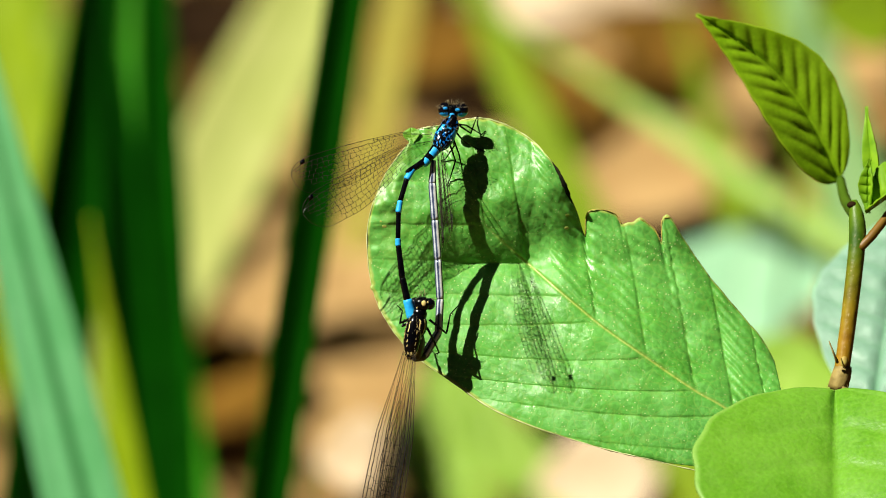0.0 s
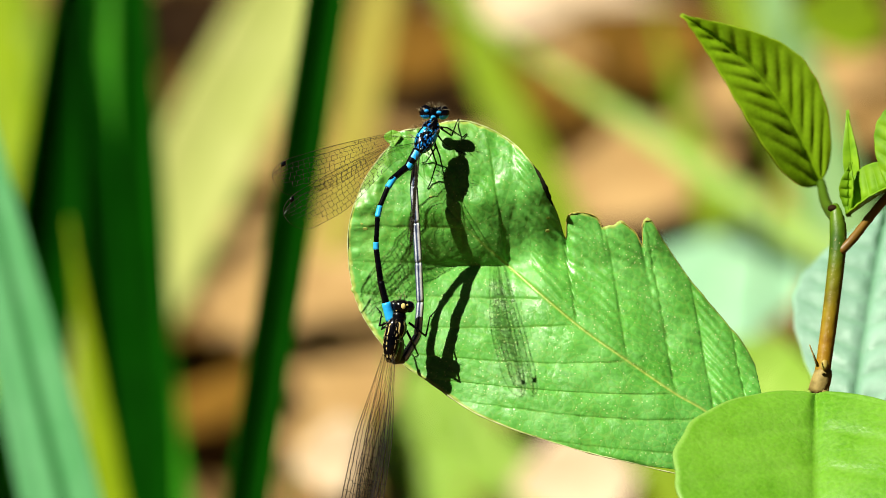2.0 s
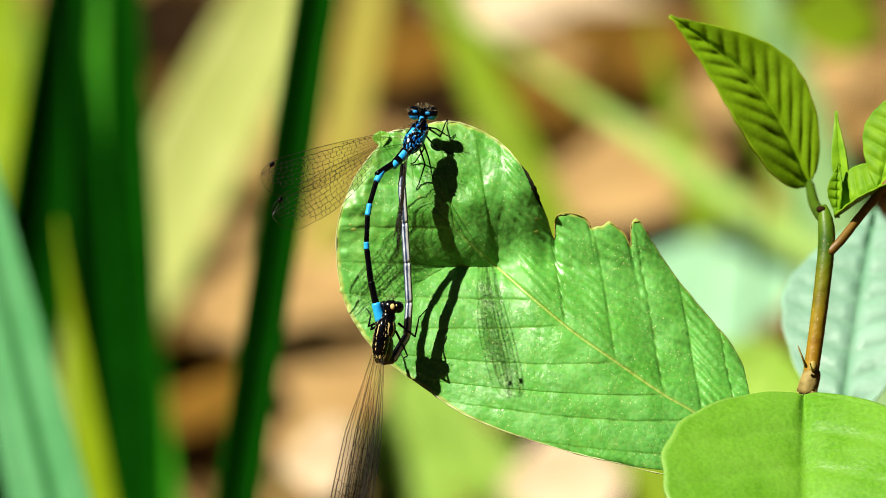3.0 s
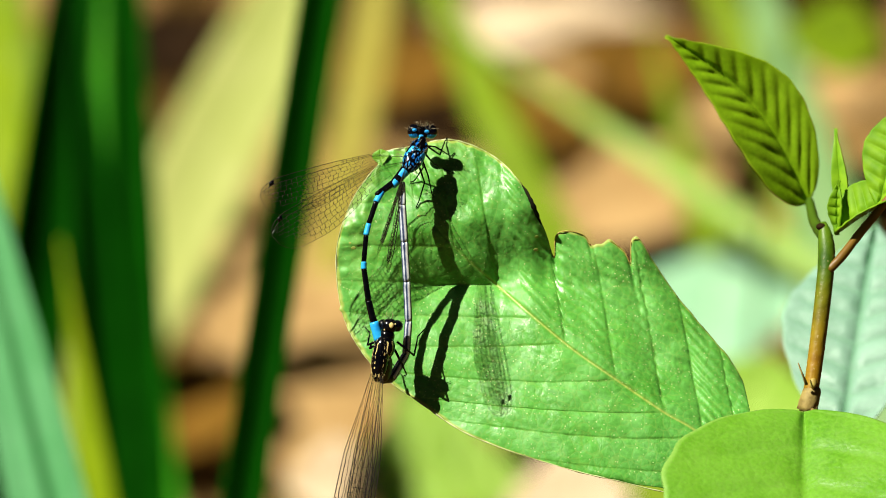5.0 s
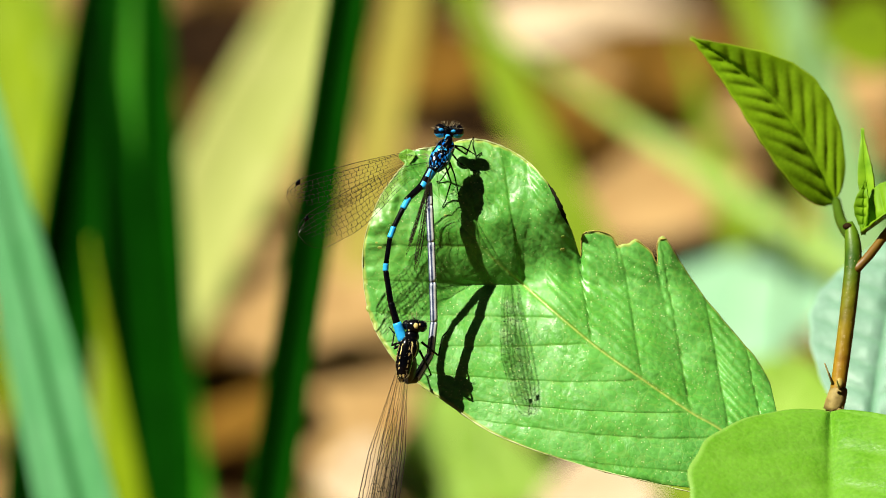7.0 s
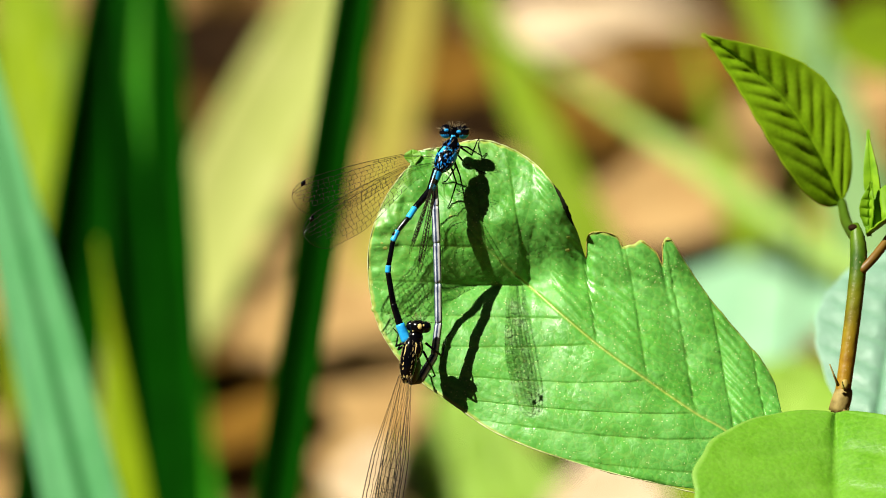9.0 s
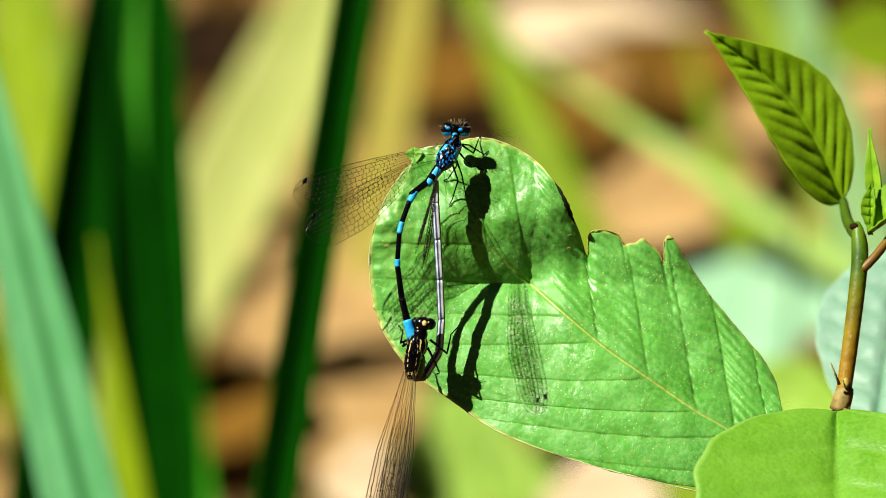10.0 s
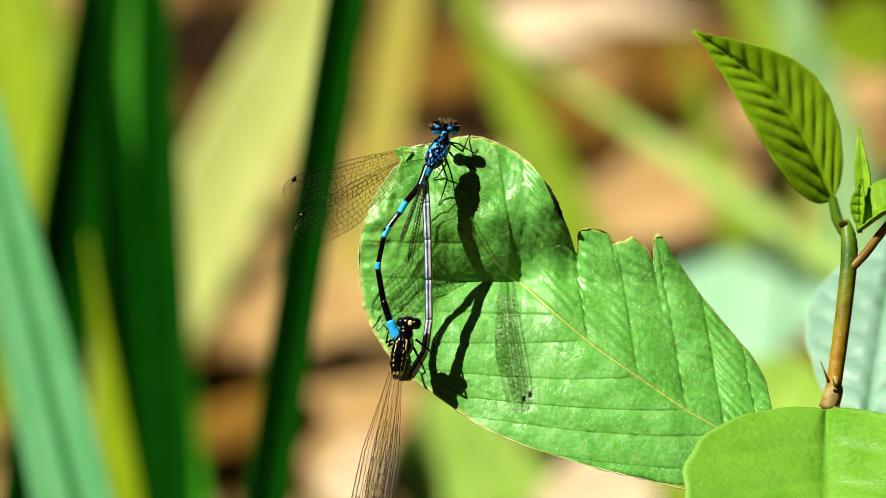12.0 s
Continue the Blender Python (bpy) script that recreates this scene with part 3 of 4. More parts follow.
    for a, b in ((9, 14), (14, 19)):
        bm = bmesh.new()
        tube(bm, spline([on_leaf(p, 0.02) for p in EDGE[a:b]], 24), 0.075, 6)
        part("eaten_edge", bm, M_SCAR_RUST, ob, "rust-brown gnawed edge")
    tip = simple_leaf("curled_tip", 2.3, 2.2, M_LEAF_FRONT, ob, veins=3, fold=0.08, droop=0.03, wave=0.12, relief=0.08, tip=0.6, rim=True, seed=17, thick=0.12, label="curled pale green leaf tip")
    low, high = on_leaf((-3.9, 12.6)), on_leaf((-4.1, 14.6))
    place(tip, on_leaf((-4.05, 14.0), -0.12), (-0.12, 1.0, (high.z - low.z) / 2), (-0.2, (low.z - high.z) / 2 + 0.1, 1))
    return ob


def build_seedling():
    plant = thing("seedling", FOOT, "young broad-leaved seedling with glossy green leaves and brown stem", "plant")
    build_eaten_leaf(plant)

    def piece(name, pts, radii, mat, label="", n=24, sides=12):
        bm = bmesh.new()
        line = spline(pts, n)
        if isinstance(radii, tuple):
            radii = [radii[0] + (radii[1] - radii[0]) * i / n + 0.06 * noise.noise((i * 0.5, len(pts), 0)) for i in range(n + 1)]
        tube(bm, [p - FOOT for p in line], radii, sides)
        return part(name, bm, mat, plant, label)

    low = Vector((51.05, -42.09, -4))
    piece("stem", [FOOT, FOOT.lerp(low, 0.5), low, (51.81, -27.03, -4), (53.01, -16.87, -4)], (1.4, 1.25), M_NODE, "grey-brown woody stem", 40)
    shoot = piece("shoot", [(53.01, -17.09, -4), (53.97, -10.48, -5), (54.93, -2.94, -6), (55.4, 2.34, -7), (55.0, 6.5, -8)], [1.05 + 0.006 * i for i in range(21)] + [1.12, 1.0, 0.8, 0.4], M_SHOOT, "amber-brown shoot turning green at its top")
    set_attr(shoot, [max(0, min(1, (i // 12 - 5) / 13)) for i in range(25 * 12)])
    piece("petiole", [(55.34, 4.46, -8), (54.5, 6.58, -20), (54.15, 9.47, -27)], (1.0, 0.62), M_TWIG)
    piece("side_twig", [(55.61, 0.08, -6), (57.42, 1.96, -6), (60, 5.35, -5), (63.7, 9.86, -4)], (0.62, 0.55), M_STEM, "reddish side twig")
    piece("leaf_stalk", [(51.35, -34.56, -4), (50.05, -32.24, -2), (47.75, -29.95, -1)], (0.8, 0.6), M_TWIG)
    piece("stipule", [(52.45, -15.11, -2), (51.8, -13.59, -1), (51.28, -12.24, -1)], (0.22, 0.07), M_NODE, "dry brown stipule", 8, 6)
    bm = bmesh.new()
    ball(bm, Vector((53.4, -14.97, -2.9)) - FOOT, (0.5, 0.75, 0.4), seg=12, rings=8)
    part("axillary_bud", bm, M_SCAR_RUST, plant, "small yellow bud at the node")
    bm = bmesh.new()
    tube(bm, [Vector(p) - FOOT for p in spline([(52.41, -18.75, -4), (53.01, -17.09, -4), (53.41, -15.59, -4.4)], 6)], [1.25, 1.3, 1.35, 1.35, 1.3, 1.25, 1.1], 14)
    part("node", bm, M_NODE, plant, "swollen grey-brown node ring")

    def leafy(name, base, point, face, width, mat, label, **kw):
        base, point = Vector(base), Vector(point)
        ob = simple_leaf(name, (point - base).length, width, mat, plant, label=label, **kw)
        return place(ob, base - FOOT, point - base, face)

    sprig = leafy("leaf", (54.15, 9.17, -27), (34.58, 31.75, -20), (0.25, 0.0, 0.97), 11.4, M_LEAF_YOUNG, "young dark green leaf with deep ribbing and pale edge", veins=10, fold=0.45, droop=0.02, wave=0.2, peak=0.37, tip=1.0, relief=0.45, curve=-3.0, sweep=1.3, blunt=0.55, rim=True, plain=True, seed=2)
    leafy("leaf", (51.63, -18.38, 8), (50.26, -50.84, 44), (0.0, 0.45, 1), 37.5, M_LEAF_FRONT, "broad bright green leaf with an impressed midrib", veins=7, fold=0.22, droop=0.03, wave=0.3, peak=0.45, relief=0.38, slant=-0.22, sweep=0.62, groove=True, rim=True, seed=3)
    leafy("leaf", (59.54, -25.12, -50), (65.48, 8.91, -70), (-0.2, 0.4, 1), 21, M_LEAF_PALE, "shiny pale leaf behind the stem", veins=9, fold=0.1, wave=0.4, relief=0.8, seed=5)
    leafy("bud_leaf", (57.7, 8.5, -9), (56.5, 19.3, -11), (-0.3, 0.2, 0.9), 2.0, M_BUD, "narrow unfolding yellow-green leaf", veins=4, fold=0.5, wave=0.1, relief=0.06, peak=0.3, seed=6)
    leafy("bud_leaf", (56.4, 5.0, -8), (66.0, 12.2, -4), (-0.25, 0.75, 0.6), 7.2, M_BUD, "curled ribbed yellow-green bud leaf", veins=9, fold=0.7, wave=0.4, relief=0.35, droop=0.1, peak=0.3, seed=7)
    leafy("bud_leaf", (56.9, 4.8, -8.0), (56.6, 12.0, -6.5), (-0.5, 0.3, 0.8), 1.9, M_BUD, "plump yellow-green bud", veins=6, fold=0.8, wave=0.2, relief=0.25, seed=9)
    bm = bmesh.new()
    ball(bm, Vector((54.7, 5.9, -7.6)) - FOOT, (0.7, 0.5, 0.6), seg=14, rings=10)
    part("node", bm, M_DRY_DARK, plant, "dark scar at the fork of the shoot")
    leafy("bud_leaf", (62.2, 8.2, -5), (65.6, 23.0, -6), (-0.5, 0.2, 0.8), 7.5, M_BUD, "small bright green unfolding leaf", veins=8, fold=0.4, wave=0.2, relief=0.4, seed=8)
    return sprig


# ---------------------------------------------------------------- grass
def build_grass():
    dark = "sedge blade turned from the sun, shade in its green"
    lime = "yellow-green grass blade in the sun"
    straw = "pale straw coloured grass blade"
    low_lime = "lime green grass blade near the soil"
    # the first five blades carry their shade in the colour, beside their turn
    grass_blade((-28.96, -42.01, -270), (-16, 42.01, -270), 8.2, M_BLADE_SHADED, "narrow sedge blade in dark shaded green", turn=29, bend=-1.0, more=3.2)
    grass_blade((-53.36, -48.62, -470), (-57.28, 48.95, -480), 12, M_BLADE_SHADED, dark, turn=31, more=1.7)
    grass_blade((-57.89, -47.63, -440), (-64.0, 27.0, -455), 18, M_BLADE_SHADED, dark, turn=45, more=1.5)
    grass_blade((-75.5, -6.56, -480.0), (-68.8, 49.27, -490.0), 18, M_BLADE_SHADED, dark, turn=38, more=2.4)
    grass_blade((-77.59, -46.3, -400), (-79.17, 4.3, -400), 9, M_BLADE_SHADED, dark, turn=55)
    grass_blade((-57.06, -6.81, -540), (-64.64, 51.27, -550), 11, M_BLADE, "sunlit green sedge blade", turn=-20, more=2.0)
    grass_blade((-57.3, -46.28, -400.0), (-63.4, -9.0, -405.0), 10.0, M_BLADE_BRIGHT, "narrow lime green grass blade", turn=-28, more=1.4)
    grass_blade((-68.04, -0.03, -680.0), (-73.5, 53.5, -700.0), 10, M_BLADE_BRIGHT, "bright lime grass blade behind the sedge", turn=-15, more=2.0)
    grass_blade((-59.65, -41.63, -260.0), (-74.68, 18.12, -264.0), 16.5, M_BLADE_BLUE, "blue-green grooved sedge blade in full sun", turn=-24, more=2.0)
    grass_blade((-62.76, -1.26, -800.0), (-33.14, 60.49, -830.0), 24, M_BLADE_STRAW, "broad pale yellow grass blade", turn=-10, more=2.0)
    grass_blade((-21.61, 2.96, -900.0), (-10.99, 63.63, -925.0), 10, M_BLADE_TAN, "tan dry grass blade", turn=-10, more=2.0)
    grass_blade((-84.24, -34.97, -800), (-93.88, 33.08, -830), 12, M_BLADE_LIME, lime, turn=-10, more=2.0)
    grass_blade((25.93, 18.19, -720), (8.61, 57.55, -740), 13, M_BLADE_LIME, lime, turn=-15, more=2.0)
    grass_blade((69.61, 14.15, -700), (18.94, 49.43, -730), 8.5, M_LEAF_LIME, "arching yellow-green grass blade", turn=10)
    grass_blade((-90.28, 17.34, -640), (-95.28, 54.64, -652), 22, M_BLADE_BRIGHT, "broad lime green grass blade", turn=-15, more=2.0)
    grass_blade((90.55, 18.61, -760), (74.64, 59.2, -790), 14, M_BLADE_LIME, lime, turn=-15, more=2.0)
    grass_blade((91.49, 18.04, -700.0), (81.37, 57.27, -730.0), 17, M_BLADE_MINT, "soft pale green grass blade", turn=-15, more=2.0)
    grass_blade((66.79, 13.33, -760), (57.54, 48.19, -780), 10, M_BLADE_LIME, "green grass blade behind the seedling", turn=12)
    grass_blade((6.07, -58.21, -760), (-3.18, -32.96, -765), 14, M_LEAF_LIME, low_lime, turn=-15)
    grass_blade((25.58, -57.55, -740), (15.18, -39.13, -745), 14, M_LEAF_LIME, low_lime, turn=-15)
    for base, tip, face, size, mat, label in (
            ((61.24, -27.59, -680), (72.37, 10.45, -720), (-0.3, 0.5, 1), 44, M_LEAF_MINT, "round pale mint leaf shining in the sun"),
            ((56.81, -36.61, -440), (70.74, -14.13, -460), (-0.2, 0.5, 1), 26, M_LEAF_LIME, "lime green leaf low over the soil"),
            ((80.15, 52.0, -640), (102.83, 50.5, -640), (-0.2, 0.5, 1), 19, M_BLADE_LIME, "lime green leaf low over the soil"),
            ((-27.74, -45.58, -600.0), (-7.35, -42.57, -600.0), (-0.2, 0.6, 1), 20, M_DRY_PINK, "bleached cream leaf low over the soil"),
            ((-17.0, -47.5, -760), (20.59, -44.75, -760), (-0.2, 0.6, 1), 48, M_LEAF_LIME, "lime green leaf low over the soil"),
            ((20.0, -53.5, -700), (50.0, -48.5, -700), (-0.2, 0.6, 1), 28, M_DRY_PINK, "bleached cream leaf low over the soil")):
        base, tip = Vector(base), Vector(tip)
        ob = simple_leaf("ground_leaf", (tip - base).length, size, mat, None, veins=7, fold=0.1, relief=0.6, seed=21)
        ob.matrix_world = VIEW @ Matrix.Translation(base * MM) @ axes_along(tip - base, face).to_4x4()
        tagged(ob, label, "leaf", "low green leaves")
        bm = bmesh.new()
        foot = base - GROUND_NORMAL * (height(base) + 3) - Vector((3, 0, 4))
        inv = axes_along(tip - base, face).inverted()
        tube(bm, spline([(0, 0, 0), inv @ ((foot - base) * 0.5 + Vector((-4, 0, 0))), inv @ (foot - base)], 10), 0.8, 8)
        part("stalk", bm, M_TWIG, ob)


# ---------------------------------------------------------------- damselflies
def wing_meshes(length, chord, seed, bold):
    """Membrane, vein net and wing spot of one wing, along +x with its front edge at +y."""
    rnd = random.Random(seed)

    def round_tip(s):
        return math.sqrt(max(0.0, 1 - max(0, (s - 0.84) / 0.16) ** 2))

    def front(s):
        return (0.34 + 0.08 * math.sin(math.pi * s)) * chord * round_tip(s) * min(1, 0.35 + (3.2 if bold < 1.4 else 1.5) * s)

    def back(s):
        grow = max(0.0, min(1.0, (s - 0.08) / 0.62))
        grow = grow * grow * (3 - 2 * grow)
        return -(0.05 + 0.56 * grow) * chord * round_tip(s)

    def at(s, f):
        a, b = front(s), back(s)
        return Vector((s * length, a + (b - a) * f, 0.12 * math.sin(f * 14) * min(1, s * 3) + 0.5 * s * s))

    sheet = bmesh.new()
    grid = [[sheet.verts.new(at(i / 40, j / 10)) for j in range(11)] for i in range(41)]
    for a, b in zip(grid, grid[1:]):
        for k in range(10):
            sheet.faces.new((a[k], b[k], b[k + 1], a[k + 1]))
    net = bmesh.new()
    lines = [(0.0, 1.0), (0.07, 0.42), (0.13, 0.985), (0.25, 0.98), (0.37, 0.97), (0.49, 0.96), (0.61, 0.93), (0.74, 0.88), (0.87, 0.78), (1.0, 1.0)]
    if bold > 1.4:
        lines = [lines[k] for k in (0, 2, 3, 5, 7, 9)]
    for f, stop in lines:
        n = 60 if f in (0.0, 1.0) else 26
        pts = []
        for i in range(n + 1):
            s = stop * i / n
            if 0.2 < f < 1 and f != 0.49:
                s = 0.16 + (stop - 0.16) * i / n if bold < 1.4 else 0.05 + 0.3 * f + (stop - 0.05 - 0.3 * f) * i / n
            ff = f if s > 0.2 else f * (0.35 + 0.65 * s / 0.2) if f < 1 else 1
            p = at(s, min(1, ff + (0.012 * math.sin(s * 70 + f * 30) if 0 < f < 1 and s > 0.3 else 0)))
            pts.append(p)
        tube(net, pts, [bold * (0.040 if f in (0.0, 0.13) else 0.026) * min(1, 0.25 + 1.3 * i / n) for i in range(n + 1)], 3)
    for (f0, s0), (f1, s1) in zip(lines, lines[1:]):
        if f0 == 0.07:
            continue
        s = (0.24 + rnd.random() * 0.14) if bold < 1.4 else 0.4 + rnd.random() * 0.36
        while s < min(0.965, min(s0, s1) if f1 < 1 else s0):
            g = f1 if f0 else 0.13
            tube(net, [at(s, f0), at(s + rnd.uniform(-0.006, 0.01), g)], 0.038, 3)
            s += rnd.uniform(0.030, 0.046) * (1 if bold < 1.4 else 1.7)
    spot = bmesh.new()
    a = [at(0.885, 0.01), at(0.918, 0.01), at(0.922, 0.12), at(0.889, 0.12)]
    lo = [spot.verts.new(p + Vector((0, 0, -0.05))) for p in a]
    hi = [spot.verts.new(p + Vector((0, 0, 0.05))) for p in a]
    spot.faces.new(lo), spot.faces.new(hi)
    for k in range(4):
        spot.faces.new((lo[k], lo[(k + 1) % 4], hi[(k + 1) % 4], hi[k]))
    return sheet, net, spot


class WingKind:
    def __init__(self, length, chord, seed, bold=1.0):
        self.first = None
        self.shape = (length, chord, seed, bold)

    def make(self, parent, matrix):
        if self.first is None:
            sheet, net, spot = wing_meshes(*self.shape)
            w = part("wing", sheet, M_WING, parent, "clear wing with a fine dark vein net")
            part("vein_net", net, M_VEIN, w)
            part("wing_spot", spot, M_EYE, w, "small dark wing spot")
            self.first = w
        else:
            w = copy_thing(self.first, Matrix())
            w.parent = parent
        w.matrix_local = matrix
        return w


def wing_pose(base, tip, chordwise):
    """chordwise: the way from the rear edge to the front edge."""
    x = (Vector(tip) - Vector(base)).normalized()
    y = Vector(chordwise)
    y = (y - x * y.dot(x)).normalized()
    return Matrix.Translation(Vector(base) * MM) @ Matrix((x, y, x.cross(y))).transposed().to_4x4()


def segment_pose(a, b):
    return Matrix.Translation(Vector(a) * MM) @ axes_along(Vector(b) - Vector(a), (0.2, 0.1, 1)).to_4x4()


def segment(name, length, r0, r1, mat, parent, label="", waist=0.0, stripes=(), gaps=()):
    bm = bmesh.new()
    n = 24 if gaps else 10
    pts, rad = [], []
    for i in range(n + 1):
        s = i / n
        pts.append((-0.06 + (length + 0.12) * s, 0, 0))
        rad.append((r0 + (r1 - r0) * s) * (1 - waist * math.sin(math.pi * s)) * (0.86 if i in (0, n) else 1))
    tube(bm, pts, rad, 28)
    if stripes:
        for f in bm.faces:
            c = f.calc_center_median()
            a = math.degrees(math.atan2(c.y, c.z))
            f.material_index = next((i for lo, hi, i in stripes if lo < a <= hi), 0)
            if any(lo * length < c.x < hi * length for lo, hi in gaps):
                f.material_index = 0
    return part(name, bm, mat, parent, label)


def leg(pts, parent, thick=0.16, spines=True, seed=0):
    bm = bmesh.new()
    line = [Vector(p) for p in pts]
    for k, (a, b) in enumerate(zip(line, line[1:])):
        t0 = thick * (1 - 0.25 * k)
        tube(bm, [a, a.lerp(b, 0.5), b], [t0, t0 * 0.95, t0 * 0.75], 7)
        if spines and k:
            rnd = random.Random(seed + k)
            for _ in range(7):
                p = a.lerp(b, rnd.uniform(0.1, 0.95))
                tube(bm, [p, p + Vector((rnd.uniform(-0.5, 0.5), rnd.uniform(-0.6, 0), rnd.uniform(-0.2, 0.4)))], [0.03, 0.01], 3)
    return part("leg", bm, M_BLACK, parent, "thin spiny black leg")


def hairs(parent, centre, radii, count, length, seed, where=None):
    rnd = random.Random(seed)
    bm = bmesh.new()
    made = 0
    while made < count:
        v = Vector((rnd.gauss(0, 1), rnd.gauss(0, 1), rnd.gauss(0, 1))).normalized()
        if where and not where(v):
            continue
        made += 1
        p = Vector(centre) + Vector((v.x * radii[0], v.y * radii[1], v.z * radii[2]))
        d = (v + Vector((rnd.uniform(-0.4, 0.4), rnd.uniform(-0.4, 0.4), rnd.uniform(-0.4, 0.4)))).normalized()
        tube(bm, [p, p + d * length * rnd.uniform(0.6, 1.2)], [0.03, 0.012], 3)
    ob = part("bristles", bm, M_HAIR, parent, "fine dark bristles")
    return tagged(ob, kind="stuff")


def sub(p, o):
    return Vector(p) - o


# pumping of the pair: 0 at rest, 1 with the male's abdomen let down
PUMP = [(0, 0.0), (0.5, 0.25), (1, 0.12), (1.5, 0.0), (2, 0.25), (2.5, 0.22), (3, 0.08), (5, 0.3), (5.5, 0.42), (6, 0.85), (6.5, 1.0), (7, 0.7),
        (9, 0.95), (9.5, 0.7), (10, 0.25), (10.5, 0.4), (11, 1.0), (11.5, 1.02), (12, 1.03)]
# the same for the root of the male's abdomen, which leads
LEAD = [(0, 0.0), (0.5, 0.4), (1, 0.0), (1.5, -0.15), (2, 0.4), (2.5, 0.15), (3, -0.15), (5, -0.1), (5.5, 0.28), (6, 0.95), (6.5, 1.0), (7, 0.3),
        (9, 1.0), (9.5, 0.4), (10, 0.1), (10.5, 0.2), (11, 0.9), (11.5, 1.0), (12, 0.8)]
# swing of the male's raised wings
SWING = [(0, 0.0), (0.5, 0.4), (1, 0.45), (2, 0.5), (3, 0.55), (5, 0.9), (6, 1.0), (7, 0.85), (9, 0.9), (10, 0.8), (11, 0.95), (12, 0.95)]
MALE_REST = [(-0.85, 13.3, 3.9), (-2.09, 11.8, 4.8), (-3.95, 10.58, 6.0), (-4.76, 9.29, 6.7), (-5.64, 6.31, 7.1), (-5.86, 4.97, 7.3), (-5.93, 1.34, 7.4), (-5.9, 0.59, 7.4), (-5.35, -3.79, 7.2), (-4.69, -6.7, 7.1), (-4.1, -8.94, 7.0)]
MALE_LOW = [(-0.8, 13.3, 3.9), (-1.72, 10.75, 4.8), (-3.8, 8.26, 6.0), (-4.61, 6.99, 6.7), (-6.09, 5.2, 7.1), (-6.68, 4.01, 7.3), (-7.34, 0.59, 7.4), (-7.42, -0.15, 7.4), (-6.69, -4.38, 7.2), (-5.81, -7.07, 7.1), (-4.92, -9.16, 7.0)]
FEMALE_REST = [(-3.8, -14.3, 6.0), (-2.5, -14.15, 5.3), (-0.6, -10.98, 4.7), (-0.37, -6.65, 4.6), (-0.67, -1.42, 4.6), (-1.05, 3.81, 4.5), (-1.42, 8.67, 4.3), (-1.27, 11.67, 4.0)]
FEMALE_LOW = [(-3.8, -14.3, 6.0), (-2.5, -14.15, 5.3), (-0.6, -10.98, 4.7), (-0.07, -6.8, 4.6), (-0.15, -1.42, 4.6), (-0.3, 3.81, 4.5), (-0.52, 8.67, 4.3), (-0.52, 11.29, 4.0)]
FEMALE_SHIFT = Vector((-0.62, -0.2, 0))
MALE_AT = Vector((0.07, 14.83, 2.6))
FEMALE_AT = Vector((-3.73, -11.55, 6.9))


# sway of the young top leaf, in radians
SWAY = [(0, 0.0), (1, -0.008), (1.5, -0.018), (2, -0.02), (2.5, -0.008), (3, -0.018), (5, 0.0), (5.5, 0.0), (6, 0.018), (6.5, 0.024), (7, 0.012), (9, -0.02), (10, -0.03), (11, -0.025), (12, -0.02)]


